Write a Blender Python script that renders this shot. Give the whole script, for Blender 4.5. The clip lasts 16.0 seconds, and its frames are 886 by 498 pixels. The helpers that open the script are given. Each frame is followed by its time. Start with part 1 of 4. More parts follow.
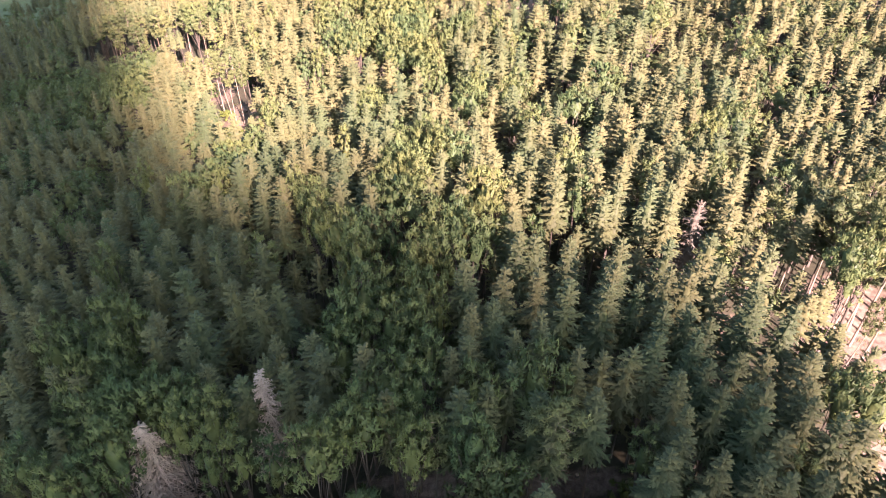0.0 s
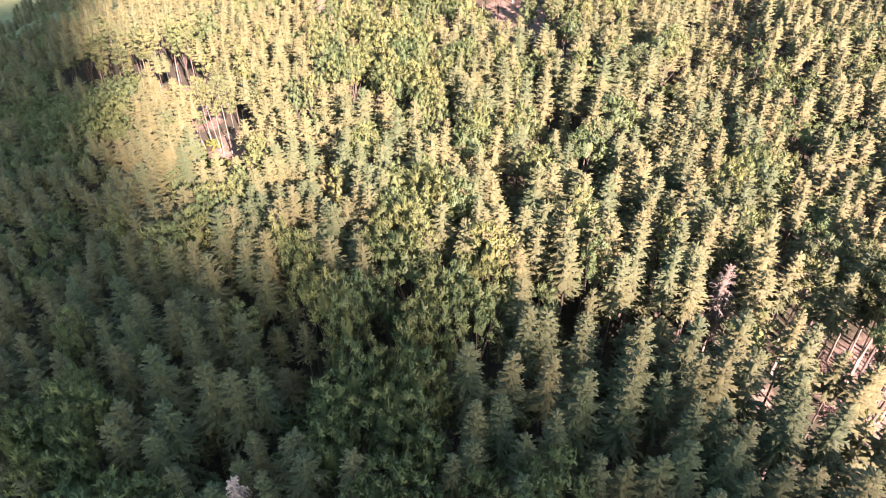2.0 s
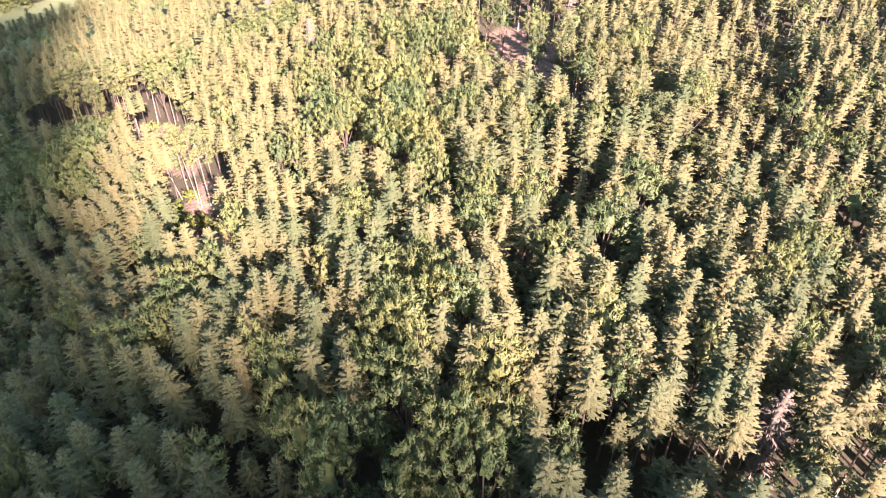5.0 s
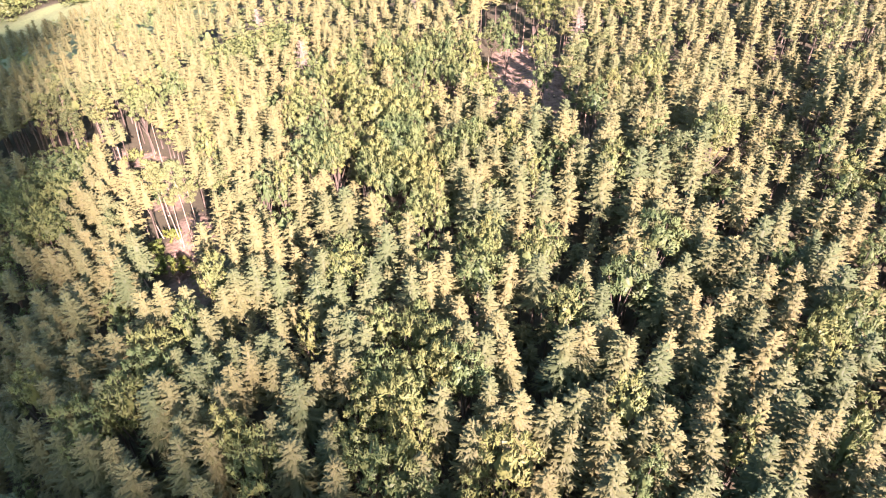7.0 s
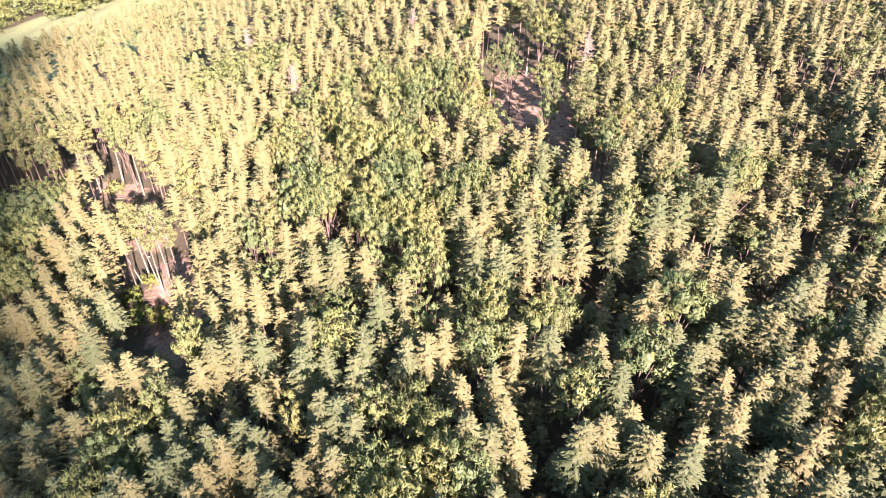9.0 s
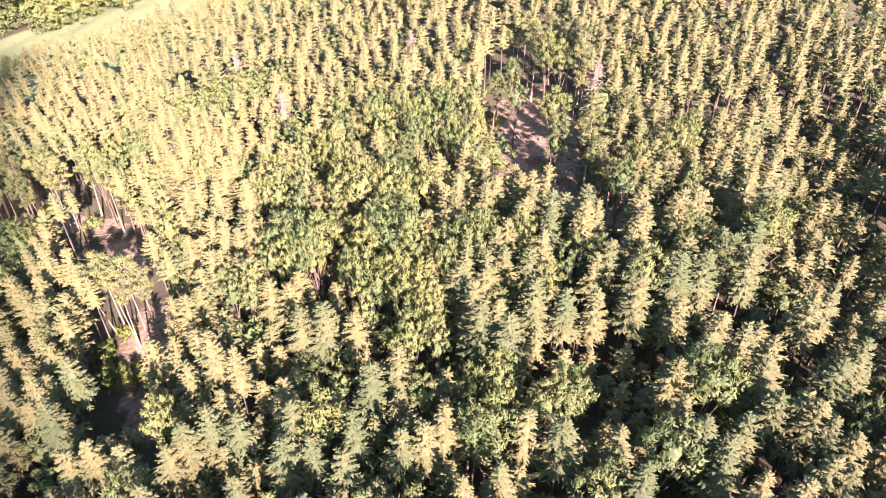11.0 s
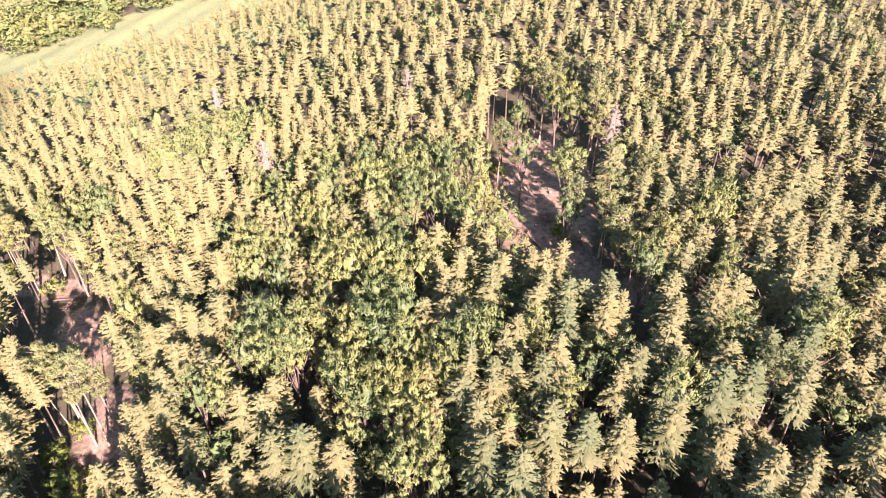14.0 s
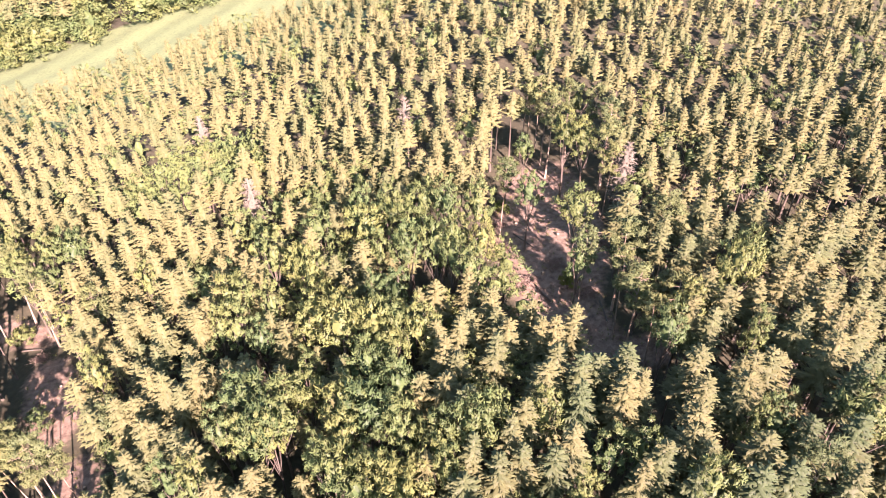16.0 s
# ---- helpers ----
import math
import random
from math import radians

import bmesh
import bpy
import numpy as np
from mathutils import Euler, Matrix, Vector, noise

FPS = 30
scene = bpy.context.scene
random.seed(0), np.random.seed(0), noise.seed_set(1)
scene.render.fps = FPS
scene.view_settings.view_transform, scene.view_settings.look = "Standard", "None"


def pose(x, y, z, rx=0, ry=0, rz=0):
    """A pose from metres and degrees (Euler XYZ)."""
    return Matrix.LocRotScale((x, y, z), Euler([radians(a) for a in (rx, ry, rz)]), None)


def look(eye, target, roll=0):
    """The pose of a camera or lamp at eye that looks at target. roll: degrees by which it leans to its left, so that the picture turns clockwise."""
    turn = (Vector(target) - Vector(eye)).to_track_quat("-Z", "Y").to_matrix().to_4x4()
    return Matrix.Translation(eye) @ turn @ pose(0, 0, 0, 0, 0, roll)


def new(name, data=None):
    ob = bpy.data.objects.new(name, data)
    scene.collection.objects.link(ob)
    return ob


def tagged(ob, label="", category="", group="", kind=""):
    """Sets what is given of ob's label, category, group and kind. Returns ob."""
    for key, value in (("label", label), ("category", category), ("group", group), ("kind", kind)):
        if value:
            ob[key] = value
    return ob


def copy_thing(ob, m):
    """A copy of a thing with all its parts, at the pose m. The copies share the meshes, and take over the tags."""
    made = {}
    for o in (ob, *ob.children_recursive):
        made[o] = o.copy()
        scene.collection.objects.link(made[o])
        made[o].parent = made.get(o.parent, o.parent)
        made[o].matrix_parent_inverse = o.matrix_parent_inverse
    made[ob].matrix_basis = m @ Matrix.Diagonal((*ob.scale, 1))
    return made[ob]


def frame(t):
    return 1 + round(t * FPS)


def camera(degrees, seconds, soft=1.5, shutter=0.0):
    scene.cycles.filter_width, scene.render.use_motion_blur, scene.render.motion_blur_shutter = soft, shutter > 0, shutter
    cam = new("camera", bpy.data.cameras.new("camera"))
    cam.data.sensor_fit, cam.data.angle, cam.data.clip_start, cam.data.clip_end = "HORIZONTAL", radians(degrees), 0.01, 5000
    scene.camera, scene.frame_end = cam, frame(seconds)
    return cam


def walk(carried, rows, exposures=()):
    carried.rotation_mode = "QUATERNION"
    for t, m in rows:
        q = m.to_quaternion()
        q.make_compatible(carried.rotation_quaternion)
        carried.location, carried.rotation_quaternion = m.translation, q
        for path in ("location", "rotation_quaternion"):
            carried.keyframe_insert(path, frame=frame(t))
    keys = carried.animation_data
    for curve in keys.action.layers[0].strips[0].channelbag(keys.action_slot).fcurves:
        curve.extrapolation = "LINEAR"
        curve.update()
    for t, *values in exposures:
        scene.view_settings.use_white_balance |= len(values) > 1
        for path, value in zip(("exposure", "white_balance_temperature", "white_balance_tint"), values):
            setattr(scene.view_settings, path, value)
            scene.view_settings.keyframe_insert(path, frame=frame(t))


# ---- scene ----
# The camera: a drone in level, straight flight, its gimbal fixed at one tilt.
TILT, SPAN, EYE = 39.4, 70.0, 70.0
cam = camera(62.2, 16.0, soft=1.0)


def eye_at(t):
    u = t / 16.0
    bow = u * (1 - u)
    ahead, up = u + 0.020 * bow, 0.8215 * u + 0.0322 * bow
    c, s = math.cos(radians(TILT)), math.sin(radians(TILT))
    return SPAN * (0.0047 * u - 0.007 * bow), SPAN * (c * ahead + s * up), EYE + SPAN * (c * up - s * ahead)


EXPOSURES = [(0.0, 3.15), (4.0, 3.18), (8.0, 3.22), (16.0, 3.05)]
walk(cam, [(k * 0.5, pose(*eye_at(k * 0.5), 90 - TILT, 0, 0)) for k in range(33)], EXPOSURES)

# ---- world and sun: a low, warm sun behind the camera to its right ----
SUN_WAY = Vector((-0.346, 0.792, -0.502)).normalized()      # the way the sunlight travels
SUN_HIGH = math.asin(-SUN_WAY.z)
SUN_TURN = math.atan2(-SUN_WAY.x, -SUN_WAY.y)
world = bpy.data.worlds.new("sky")
scene.world = world
world.use_nodes = True
sky = world.node_tree.nodes.new("ShaderNodeTexSky")
sky.sky_type, sky.sun_disc = "NISHITA", False
sky.sun_elevation, sky.sun_rotation = SUN_HIGH, SUN_TURN
sky.air_density, sky.dust_density, sky.ozone_density = 1.0, 1.0, 1.0
back = world.node_tree.nodes["Background"]
back.inputs["Strength"].default_value = 0.053
world.node_tree.links.new(sky.outputs[0], back.inputs[0])
sun = new("sun", bpy.data.lights.new("sun", "SUN"))
sun.data.energy, sun.data.angle, sun.data.color = 5.0, radians(0.6), (1.0, 0.70, 0.71)
sun.matrix_world = look((60, -160, 110), Vector((60, -160, 110)) + SUN_WAY)

CLOUD_WAY = 1600.0                 # how far up the sunbeams the unseen cloud hangs

# ---- materials ----


def material(name):
    m = bpy.data.materials.new(name)
    m.use_nodes = True
    return m, m.node_tree.nodes, m.node_tree.links, m.node_tree.nodes["Principled BSDF"]


def ramp(nodes, stops):
    r = nodes.new("ShaderNodeValToRGB")
    while len(r.color_ramp.elements) < len(stops):
        r.color_ramp.elements.new(0.5)
    for e, (p, c) in zip(r.color_ramp.elements, stops):
        e.position, e.color = p, (*c, 1)
    return r


def noise_at(nodes, links, scale, detail=3.0, where=None):
    n = nodes.new("ShaderNodeTexNoise")
    n.inputs["Scale"].default_value, n.inputs["Detail"].default_value = scale, detail
    if where is None:
        where = nodes.new("ShaderNodeNewGeometry").outputs["Position"]
    links.new(where, n.inputs["Vector"])
    return n


def math_node(nodes, links, op, a, b, c=None):
    n = nodes.new("ShaderNodeMath")
    n.operation = op
    for slot, v in zip(n.inputs, (a, b, c)):
        if v is None:
            continue
        if isinstance(v, (int, float)):
            slot.default_value = v
        else:
            links.new(v, slot)
    return n.outputs[0]


def foliage(name, cool, warm, tree_size, glow=0.12, rough=0.6):
    """Needles or leaves. cool, warm: dark, middle and light of the bluer and of the more olive trees; the tone drifts from tree to tree,
    from branch to branch, and along each spray."""
    m, nodes, links, bsdf = material(name)
    geo = nodes.new("ShaderNodeNewGeometry")
    info = nodes.new("ShaderNodeObjectInfo")
    tree = noise_at(nodes, links, 1.0 / tree_size, 1.0, geo.outputs["Position"])
    fine = noise_at(nodes, links, 3.0, 3.0, geo.outputs["Position"])
    v = math_node(nodes, links, "MULTIPLY", geo.outputs["Random Per Island"], 0.36)
    v = math_node(nodes, links, "MULTIPLY_ADD", tree.outputs["Fac"], 0.55, v)
    v = math_node(nodes, links, "MULTIPLY_ADD", fine.outputs["Fac"], 0.30, v)
    v = math_node(nodes, links, "MULTIPLY_ADD", info.outputs["Random"], 0.25, v)
    v = math_node(nodes, links, "SUBTRACT", v, 0.27)
    shift = nodes.new("ShaderNodeVectorMath")
    shift.operation = "ADD"
    shift.inputs[1].default_value = (31.0, 17.0, 5.0)
    links.new(geo.outputs["Position"], shift.inputs[0])
    hue = noise_at(nodes, links, 0.75 / tree_size, 1.0, shift.outputs[0])
    h = math_node(nodes, links, "MULTIPLY_ADD", hue.outputs["Fac"], 2.2, -0.95)
    h = math_node(nodes, links, "MULTIPLY_ADD", info.outputs["Random"], 0.7, h)
    h.node.use_clamp = True
    mix = nodes.new("ShaderNodeMix")
    mix.data_type = "RGBA"
    links.new(h, mix.inputs["Factor"])
    for side, tones in (("A", cool), ("B", warm)):
        r = ramp(nodes, list(zip((0.05, 0.5, 0.95), tones)))
        links.new(v, r.inputs[0])
        links.new(r.outputs[0], mix.inputs[side])
    colour = mix.outputs["Result"]
    links.new(colour, bsdf.inputs["Base Color"])
    bsdf.inputs["Roughness"].default_value = rough
    bsdf.inputs["Specular IOR Level"].default_value = 0.2
    bsdf.inputs["Diffuse Roughness"].default_value = 1.0
    leaf = nodes.new("ShaderNodeBsdfTranslucent")
    links.new(colour, leaf.inputs["Color"])
    blend = nodes.new("ShaderNodeMixShader")
    blend.inputs[0].default_value = glow
    links.new(bsdf.outputs[0], blend.inputs[1])
    links.new(leaf.outputs[0], blend.inputs[2])
    links.new(blend.outputs[0], nodes["Material Output"].inputs["Surface"])
    return m


def bark(name, dark, light, scale=5.0):
    m, nodes, links, bsdf = material(name)
    geo = nodes.new("ShaderNodeNewGeometry")
    stretch = nodes.new("ShaderNodeMapping")
    stretch.inputs["Scale"].default_value = (1, 1, 0.18)
    links.new(geo.outputs["Position"], stretch.inputs["Vector"])
    n = noise_at(nodes, links, scale, 5.0, stretch.outputs[0])
    patch = noise_at(nodes, links, 0.6, 2.0, geo.outputs["Position"])
    v = math_node(nodes, links, "MULTIPLY_ADD", patch.outputs["Fac"], 0.6, math_node(nodes, links, "SUBTRACT", n.outputs["Fac"], 0.3))
    r = ramp(nodes, [(0.2, dark), (0.8, light)])
    links.new(v, r.inputs[0])
    links.new(r.outputs[0], bsdf.inputs["Base Color"])
    bsdf.inputs["Roughness"].default_value = 0.9
    bump = nodes.new("ShaderNodeBump")
    bump.inputs["Strength"].default_value, bump.inputs["Distance"].default_value = 0.5, 0.03
    links.new(n.outputs["Fac"], bump.inputs["Height"])
    links.new(bump.outputs[0], bsdf.inputs["Normal"])
    return m


SPRUCE_GREEN = foliage("spruce_needles", ((0.048, 0.066, 0.030), (0.073, 0.094, 0.043), (0.098, 0.120, 0.056)),
                       ((0.084, 0.083, 0.037), (0.118, 0.115, 0.051), (0.140, 0.135, 0.061)), 5.0)
LEAF_GREEN = foliage("broad_leaves", ((0.056, 0.085, 0.034), (0.091, 0.129, 0.052), (0.114, 0.155, 0.063)),
                     ((0.094, 0.105, 0.037), (0.138, 0.153, 0.053), (0.162, 0.176, 0.064)), 5.0, 0.18, 0.5)
PINE_GREEN = foliage("pine_needles", ((0.055, 0.075, 0.035), (0.100, 0.122, 0.052), (0.150, 0.165, 0.075)),
                     ((0.070, 0.080, 0.032), (0.125, 0.135, 0.052), (0.180, 0.180, 0.075)), 5.0)
BUSH_GREEN = foliage("shrub_leaves", ((0.060, 0.095, 0.029), (0.110, 0.155, 0.041), (0.170, 0.210, 0.058)),
                     ((0.080, 0.095, 0.026), (0.150, 0.160, 0.037), (0.230, 0.220, 0.056)), 3.0, 0.3, 0.5)
SPRUCE_BARK = bark("spruce_bark", (0.045, 0.036, 0.028), (0.11, 0.088, 0.068))
PINE_BARK = bark("pine_bark", (0.13, 0.095, 0.07), (0.28, 0.22, 0.165))
DEAD_BARK = bark("dead_wood", (0.27, 0.20, 0.155), (0.50, 0.39, 0.31))
RUSTY_NEEDLES = foliage("withered_needles", ((0.125, 0.112, 0.090), (0.16, 0.142, 0.116), (0.20, 0.178, 0.146)),
                        ((0.12, 0.097, 0.074), (0.155, 0.127, 0.098), (0.19, 0.158, 0.124)), 3.0, 0.15, 0.8)


def ground_material():
    m, nodes, links, bsdf = material("forest_ground")
    geo = nodes.new("ShaderNodeNewGeometry")
    big = noise_at(nodes, links, 0.22, 4.0, geo.outputs["Position"])
    mid = noise_at(nodes, links, 1.4, 5.0, geo.outputs["Position"])
    fine = noise_at(nodes, links, 9.0, 4.0, geo.outputs["Position"])
    mixed = math_node(nodes, links, "MULTIPLY_ADD", fine.outputs["Fac"], 0.5, math_node(nodes, links, "MULTIPLY", mid.outputs["Fac"], 0.6))
    litter = ramp(nodes, [(0.35, (0.030, 0.026, 0.014)), (0.6, (0.050, 0.046, 0.024)), (0.8, (0.080, 0.066, 0.038))])
    soil = ramp(nodes, [(0.34, (0.075, 0.046, 0.034)), (0.52, (0.165, 0.115, 0.085)), (0.72, (0.27, 0.200, 0.150))])
    turf = ramp(nodes, [(0.3, (0.098, 0.128, 0.056)), (0.55, (0.118, 0.150, 0.066)), (0.8, (0.142, 0.172, 0.078))])
    for r in (litter, soil, turf):
        links.new(mixed, r.inputs[0])
    colour = litter.outputs[0]
    for layer, attribute in ((soil, "bare"), (turf, "grass")):
        a = nodes.new("ShaderNodeAttribute")
        a.attribute_name = attribute
        edge = math_node(nodes, links, "MULTIPLY_ADD", mid.outputs["Fac"], 1.1, math_node(nodes, links, "MULTIPLY_ADD", a.outputs["Fac"], 2.0, -1.55))
        edge = math_node(nodes, links, "MULTIPLY_ADD", big.outputs["Fac"], 0.6, math_node(nodes, links, "SUBTRACT", edge, 0.3))
        edge.node.use_clamp = True
        mix = nodes.new("ShaderNodeMix")
        mix.data_type = "RGBA"
        links.new(edge, mix.inputs["Factor"])
        links.new(colour, mix.inputs["A"])
        links.new(layer.outputs[0], mix.inputs["B"])
        colour = mix.outputs["Result"]
    links.new(colour, bsdf.inputs["Base Color"])
    bsdf.inputs["Roughness"].default_value = 0.95
    bump = nodes.new("ShaderNodeBump")
    bump.inputs["Strength"].default_value, bump.inputs["Distance"].default_value = 0.6, 0.12
    links.new(mixed, bump.inputs["Height"])
    links.new(bump.outputs[0], bsdf.inputs["Normal"])
    return m


GROUND = ground_material()

# ---- the lie of the land ----


def land(x, y):
    """Height of the ground: nearly level to the east, falling away to the west and north-west, rising again beyond the meadow."""
    x, y = np.asarray(x, float), np.asarray(y, float)
    west = 1 / (1 + np.exp(np.clip(x / 8, -30, 30)))
    z = 0.10 * np.clip(x, -150, 150) - 0.055 * np.sqrt(np.clip(x, -150, 150) ** 2 + 100) + 0.55 - 0.03 * np.clip(y - 100, 0, 170) * west
    beyond = np.clip(y - 255 + 0.3 * x, 0, 900)
    return z + 0.05 * beyond + 0.35 * np.sin(0.21 * x + 1.3) * np.sin(0.17 * y) + 0.2 * np.sin(0.5 * x - 0.33 * y)


def soft_step(v):
    v = np.clip(v, 0, 1)
    return v * v * (3 - 2 * v)


def oval(x, y, cx, cy, rx, ry, turn=0.0, soft=0.35):
    """1 well inside an oval, 0 well outside."""
    c, s = math.cos(radians(turn)), math.sin(radians(turn))
    u, v = ((x - cx) * c + (y - cy) * s) / rx, (-(x - cx) * s + (y - cy) * c) / ry
    return soft_step((1 + soft / 2 - np.hypot(u, v)) / soft)


CLEARINGS = {                      # cx, cy, rx, ry, turn
    "east": (53, 66, 10, 10.5, 0),
    "east_track": (50, 49, 5.5, 14, -6),
    "east_pocket": (36, 67, 3.5, 3, 0),
    "middle": (16.5, 179, 9, 21, -2),
    "middle_foot": (19.5, 158, 4.5, 6, 20),
    "middle_hollow": (25.7, 153.5, 3.2, 3.5, 0),
    "west": (-40.5, 131.5, 4.8, 15, 17),
    "west_bend": (-52.5, 154.5, 4.5, 10, 28),
    "west_far": (-69, 170.5, 14, 3.6, -15),
    "north_east": (76, 257, 3.5, 9, 27),
    "south": (6, 45.2, 17, 2.2, -2),
}


def bare_at(x, y):
    return np.max([oval(x, y, *c) for c in CLEARINGS.values()], axis=0)


def meadow_at(x, y):
    """The long meadow in the valley to the north-west, between two woods."""
    x, y = np.asarray(x, float), np.asarray(y, float)
    near, far = 247 + 0.56 * (x + 80), 301 + 0.42 * (x + 83)
    return soft_step((y - near) / 4 + 0.5) * soft_step((far - y) / 4 + 0.5)


def grid_mesh(name, xs, ys):
    gx, gy = np.meshgrid(xs, ys)
    gz = land(gx, gy)
    n, m = len(xs), len(ys)
    co = np.stack([gx, gy, gz], -1).reshape(-1, 3)
    i = (np.arange(m - 1)[:, None] * n + np.arange(n - 1)[None, :]).ravel()
    quads = np.stack([i, i + 1, i + 1 + n, i + n], -1)
    return mesh_from(name, co, quads), gx.ravel(), gy.ravel()


def mesh_from(name, co, faces, nor=None):
    """A mesh from arrays of vertices and of faces with equally many corners; nor: normals, for soft-shaded foliage."""
    me = bpy.data.meshes.new(name)
    co, faces = np.ascontiguousarray(co, np.float32), np.ascontiguousarray(faces, np.int32)
    k = faces.shape[1]
    me.vertices.add(len(co))
    me.vertices.foreach_set("co", co.ravel())
    me.loops.add(faces.size)
    me.loops.foreach_set("vertex_index", faces.ravel())
    me.polygons.add(len(faces))
    me.polygons.foreach_set("loop_start", np.arange(0, faces.size, k, dtype=np.int32))
    me.update(calc_edges=True)
    if nor is not None:
        me.polygons.foreach_set("use_smooth", np.ones(len(faces), bool))
        me.normals_split_custom_set_from_vertices(np.ascontiguousarray(nor, np.float32))
    return me


def spread(a, b, fine0, fine1, step, count):
    """Fine even steps between fine0 and fine1, growing steps out to a and b."""
    mid = np.arange(fine0, fine1 + step, step)
    left = fine0 - (fine0 - a) * (np.linspace(0, 1, count) ** 2.5)[:0:-1]
    right = mid[-1] + (b - mid[-1]) * (np.linspace(0, 1, count) ** 2.5)[1:]
    return np.concatenate([left, mid, right])


me, gx, gy = grid_mesh("ground", spread(-2600, 2600, -190, 110, 2.0, 26), spread(-1200, 3200, 10, 335, 2.0, 30))
for title, values in (("bare", bare_at(gx, gy)), ("grass", meadow_at(gx, gy - np.where(gy > 265 + 0.42 * (gx + 83), 9.0, 0.0)))):
    me.attributes.new(title, "FLOAT", "POINT").data.foreach_set("value", values.astype(np.float32))
me.materials.append(GROUND)
ground = tagged(new("ground", me), "brown needle-littered forest floor with pinkish bare clearings and a meadow", "ground", kind="structure")
for p in me.polygons:
    p.use_smooth = True

# ---- trees: shapes ----
R = np.random.RandomState(11)


def tube(points, radii, sides=6):
    """A closed tapering tube along points: triangles."""
    points = np.asarray(points, float)
    co, tri = [], []
    for k, (p, r) in enumerate(zip(points, radii)):
        d = points[min(k + 1, len(points) - 1)] - points[max(k - 1, 0)]
        d = d / (np.linalg.norm(d) + 1e-9)
        u = np.cross(d, (0.0, 0.0, 1.0) if abs(d[2]) < 0.9 else (1.0, 0.0, 0.0))
        u /= np.linalg.norm(u)
        v = np.cross(d, u)
        a = np.arange(sides) * 2 * np.pi / sides
        co.append(p + r * (np.cos(a)[:, None] * u + np.sin(a)[:, None] * v))
    for k in range(len(points) - 1):
        for i in range(sides):
            j = (i + 1) % sides
            a, b, c, d = k * sides + i, k * sides + j, (k + 1) * sides + j, (k + 1) * sides + i
            tri += [(a, b, c), (a, c, d)]
    for base in (0, (len(points) - 1) * sides):
        tri += [(base, base + i, base + i + 1) for i in range(1, sides - 1)]
    return np.concatenate(co), np.array(tri)


def merge(pieces):
    """Joins shapes: vertices and triangles, and normals where the shapes have them."""
    starts = np.cumsum([0] + [len(p[0]) for p in pieces[:-1]])
    out = [np.concatenate([p[0] for p in pieces]), np.concatenate([np.asarray(p[1]) + n for p, n in zip(pieces, starts)])]
    if len(pieces[0]) > 2:
        out.append(np.concatenate([p[2] for p in pieces]))
    return tuple(out)


def softened(shape, nor):
    """Gives foliage the normals of the mass that it belongs to, and turns its faces the same way."""
    co, tri = shape[:2]
    nor = nor / (np.linalg.norm(nor, axis=1)[:, None] + 1e-9)
    flat = np.cross(co[tri[:, 1]] - co[tri[:, 0]], co[tri[:, 2]] - co[tri[:, 0]])
    away = np.einsum("ij,ij->i", flat, nor[tri].mean(1)) < 0
    tri = tri.copy()
    tri[away] = tri[away][:, ::-1]
    return co, tri, nor


def spray(root, way, length, rise, sag, stations, plump, rng):
    """One spruce branch: a plume that sags and lifts at its end, a ridge of needles with plump side twigs hanging off both flanks."""
    way = np.array([math.cos(way), math.sin(way), 0.0])
    side = np.array([-way[1], way[0], 0.0])
    up = np.array([0.0, 0.0, 1.0])

    def at(s):
        s = np.asarray(s, float)[..., None]
        return root + way * length * s + up * length * (rise * s - sag * s ** 1.5 + 0.55 * sag * s ** 4)

    half = (0.085 + 0.055 * length) * plump
    mid, end = at(0.5), at(1.0)
    co = [np.stack([at(0.0), mid + side * half - up * half * 0.5, end, mid - side * half - up * half * 0.5])]
    nor = [np.stack([up, up * 0.8 + side * 0.5, up * 0.7 + way * 0.7, up * 0.8 - side * 0.5])]
    n = 2 * stations
    if n:
        s = np.repeat((np.arange(stations) + 0.6) / stations * 0.78 + 0.10, 2) + rng.uniform(-0.07, 0.07, n)
        sign = np.tile([-1.0, 1.0], stations)[:, None]
        ln = (length * 0.34 * rng.uniform(0.7, 1.25, n) * (1.2 - 0.65 * s))[:, None] + 0.17
        foot = at(s)
        out = sign * side * rng.uniform(0.42, 0.78, (n, 1)) + way * rng.uniform(0.6, 1.0, (n, 1)) - up * rng.uniform(-0.15, 0.35, (n, 1))
        tip, thick = foot + out * ln, (0.075 + 0.016 * length) * plump * rng.uniform(0.75, 1.25, (n, 1))
        belly = foot + out * ln * 0.42
        across = way * 0.85 - sign * side * 0.55
        co.append(np.stack([foot, belly + across * thick, tip, belly - across * thick - up * thick * 0.6], 1).reshape(-1, 3))
        lean = np.stack([up + 0 * out, up * 0.75 + way * 0.45 + sign * side * 0.3, up * 0.55 + out * 0.7, up * 0.55 + sign * side * 0.75], 1)
        nor.append(lean.reshape(-1, 3))
    co, nor = np.concatenate(co), np.concatenate(nor)
    k = 4 * np.arange(len(co) // 4)
    tri = np.concatenate([np.stack([k, k + 1, k + 2], -1), np.stack([k, k + 2, k + 3], -1)])
    return softened((co, tri), nor + rng.normal(0, 0.10, 3) + rng.normal(0, 0.14, nor.shape))


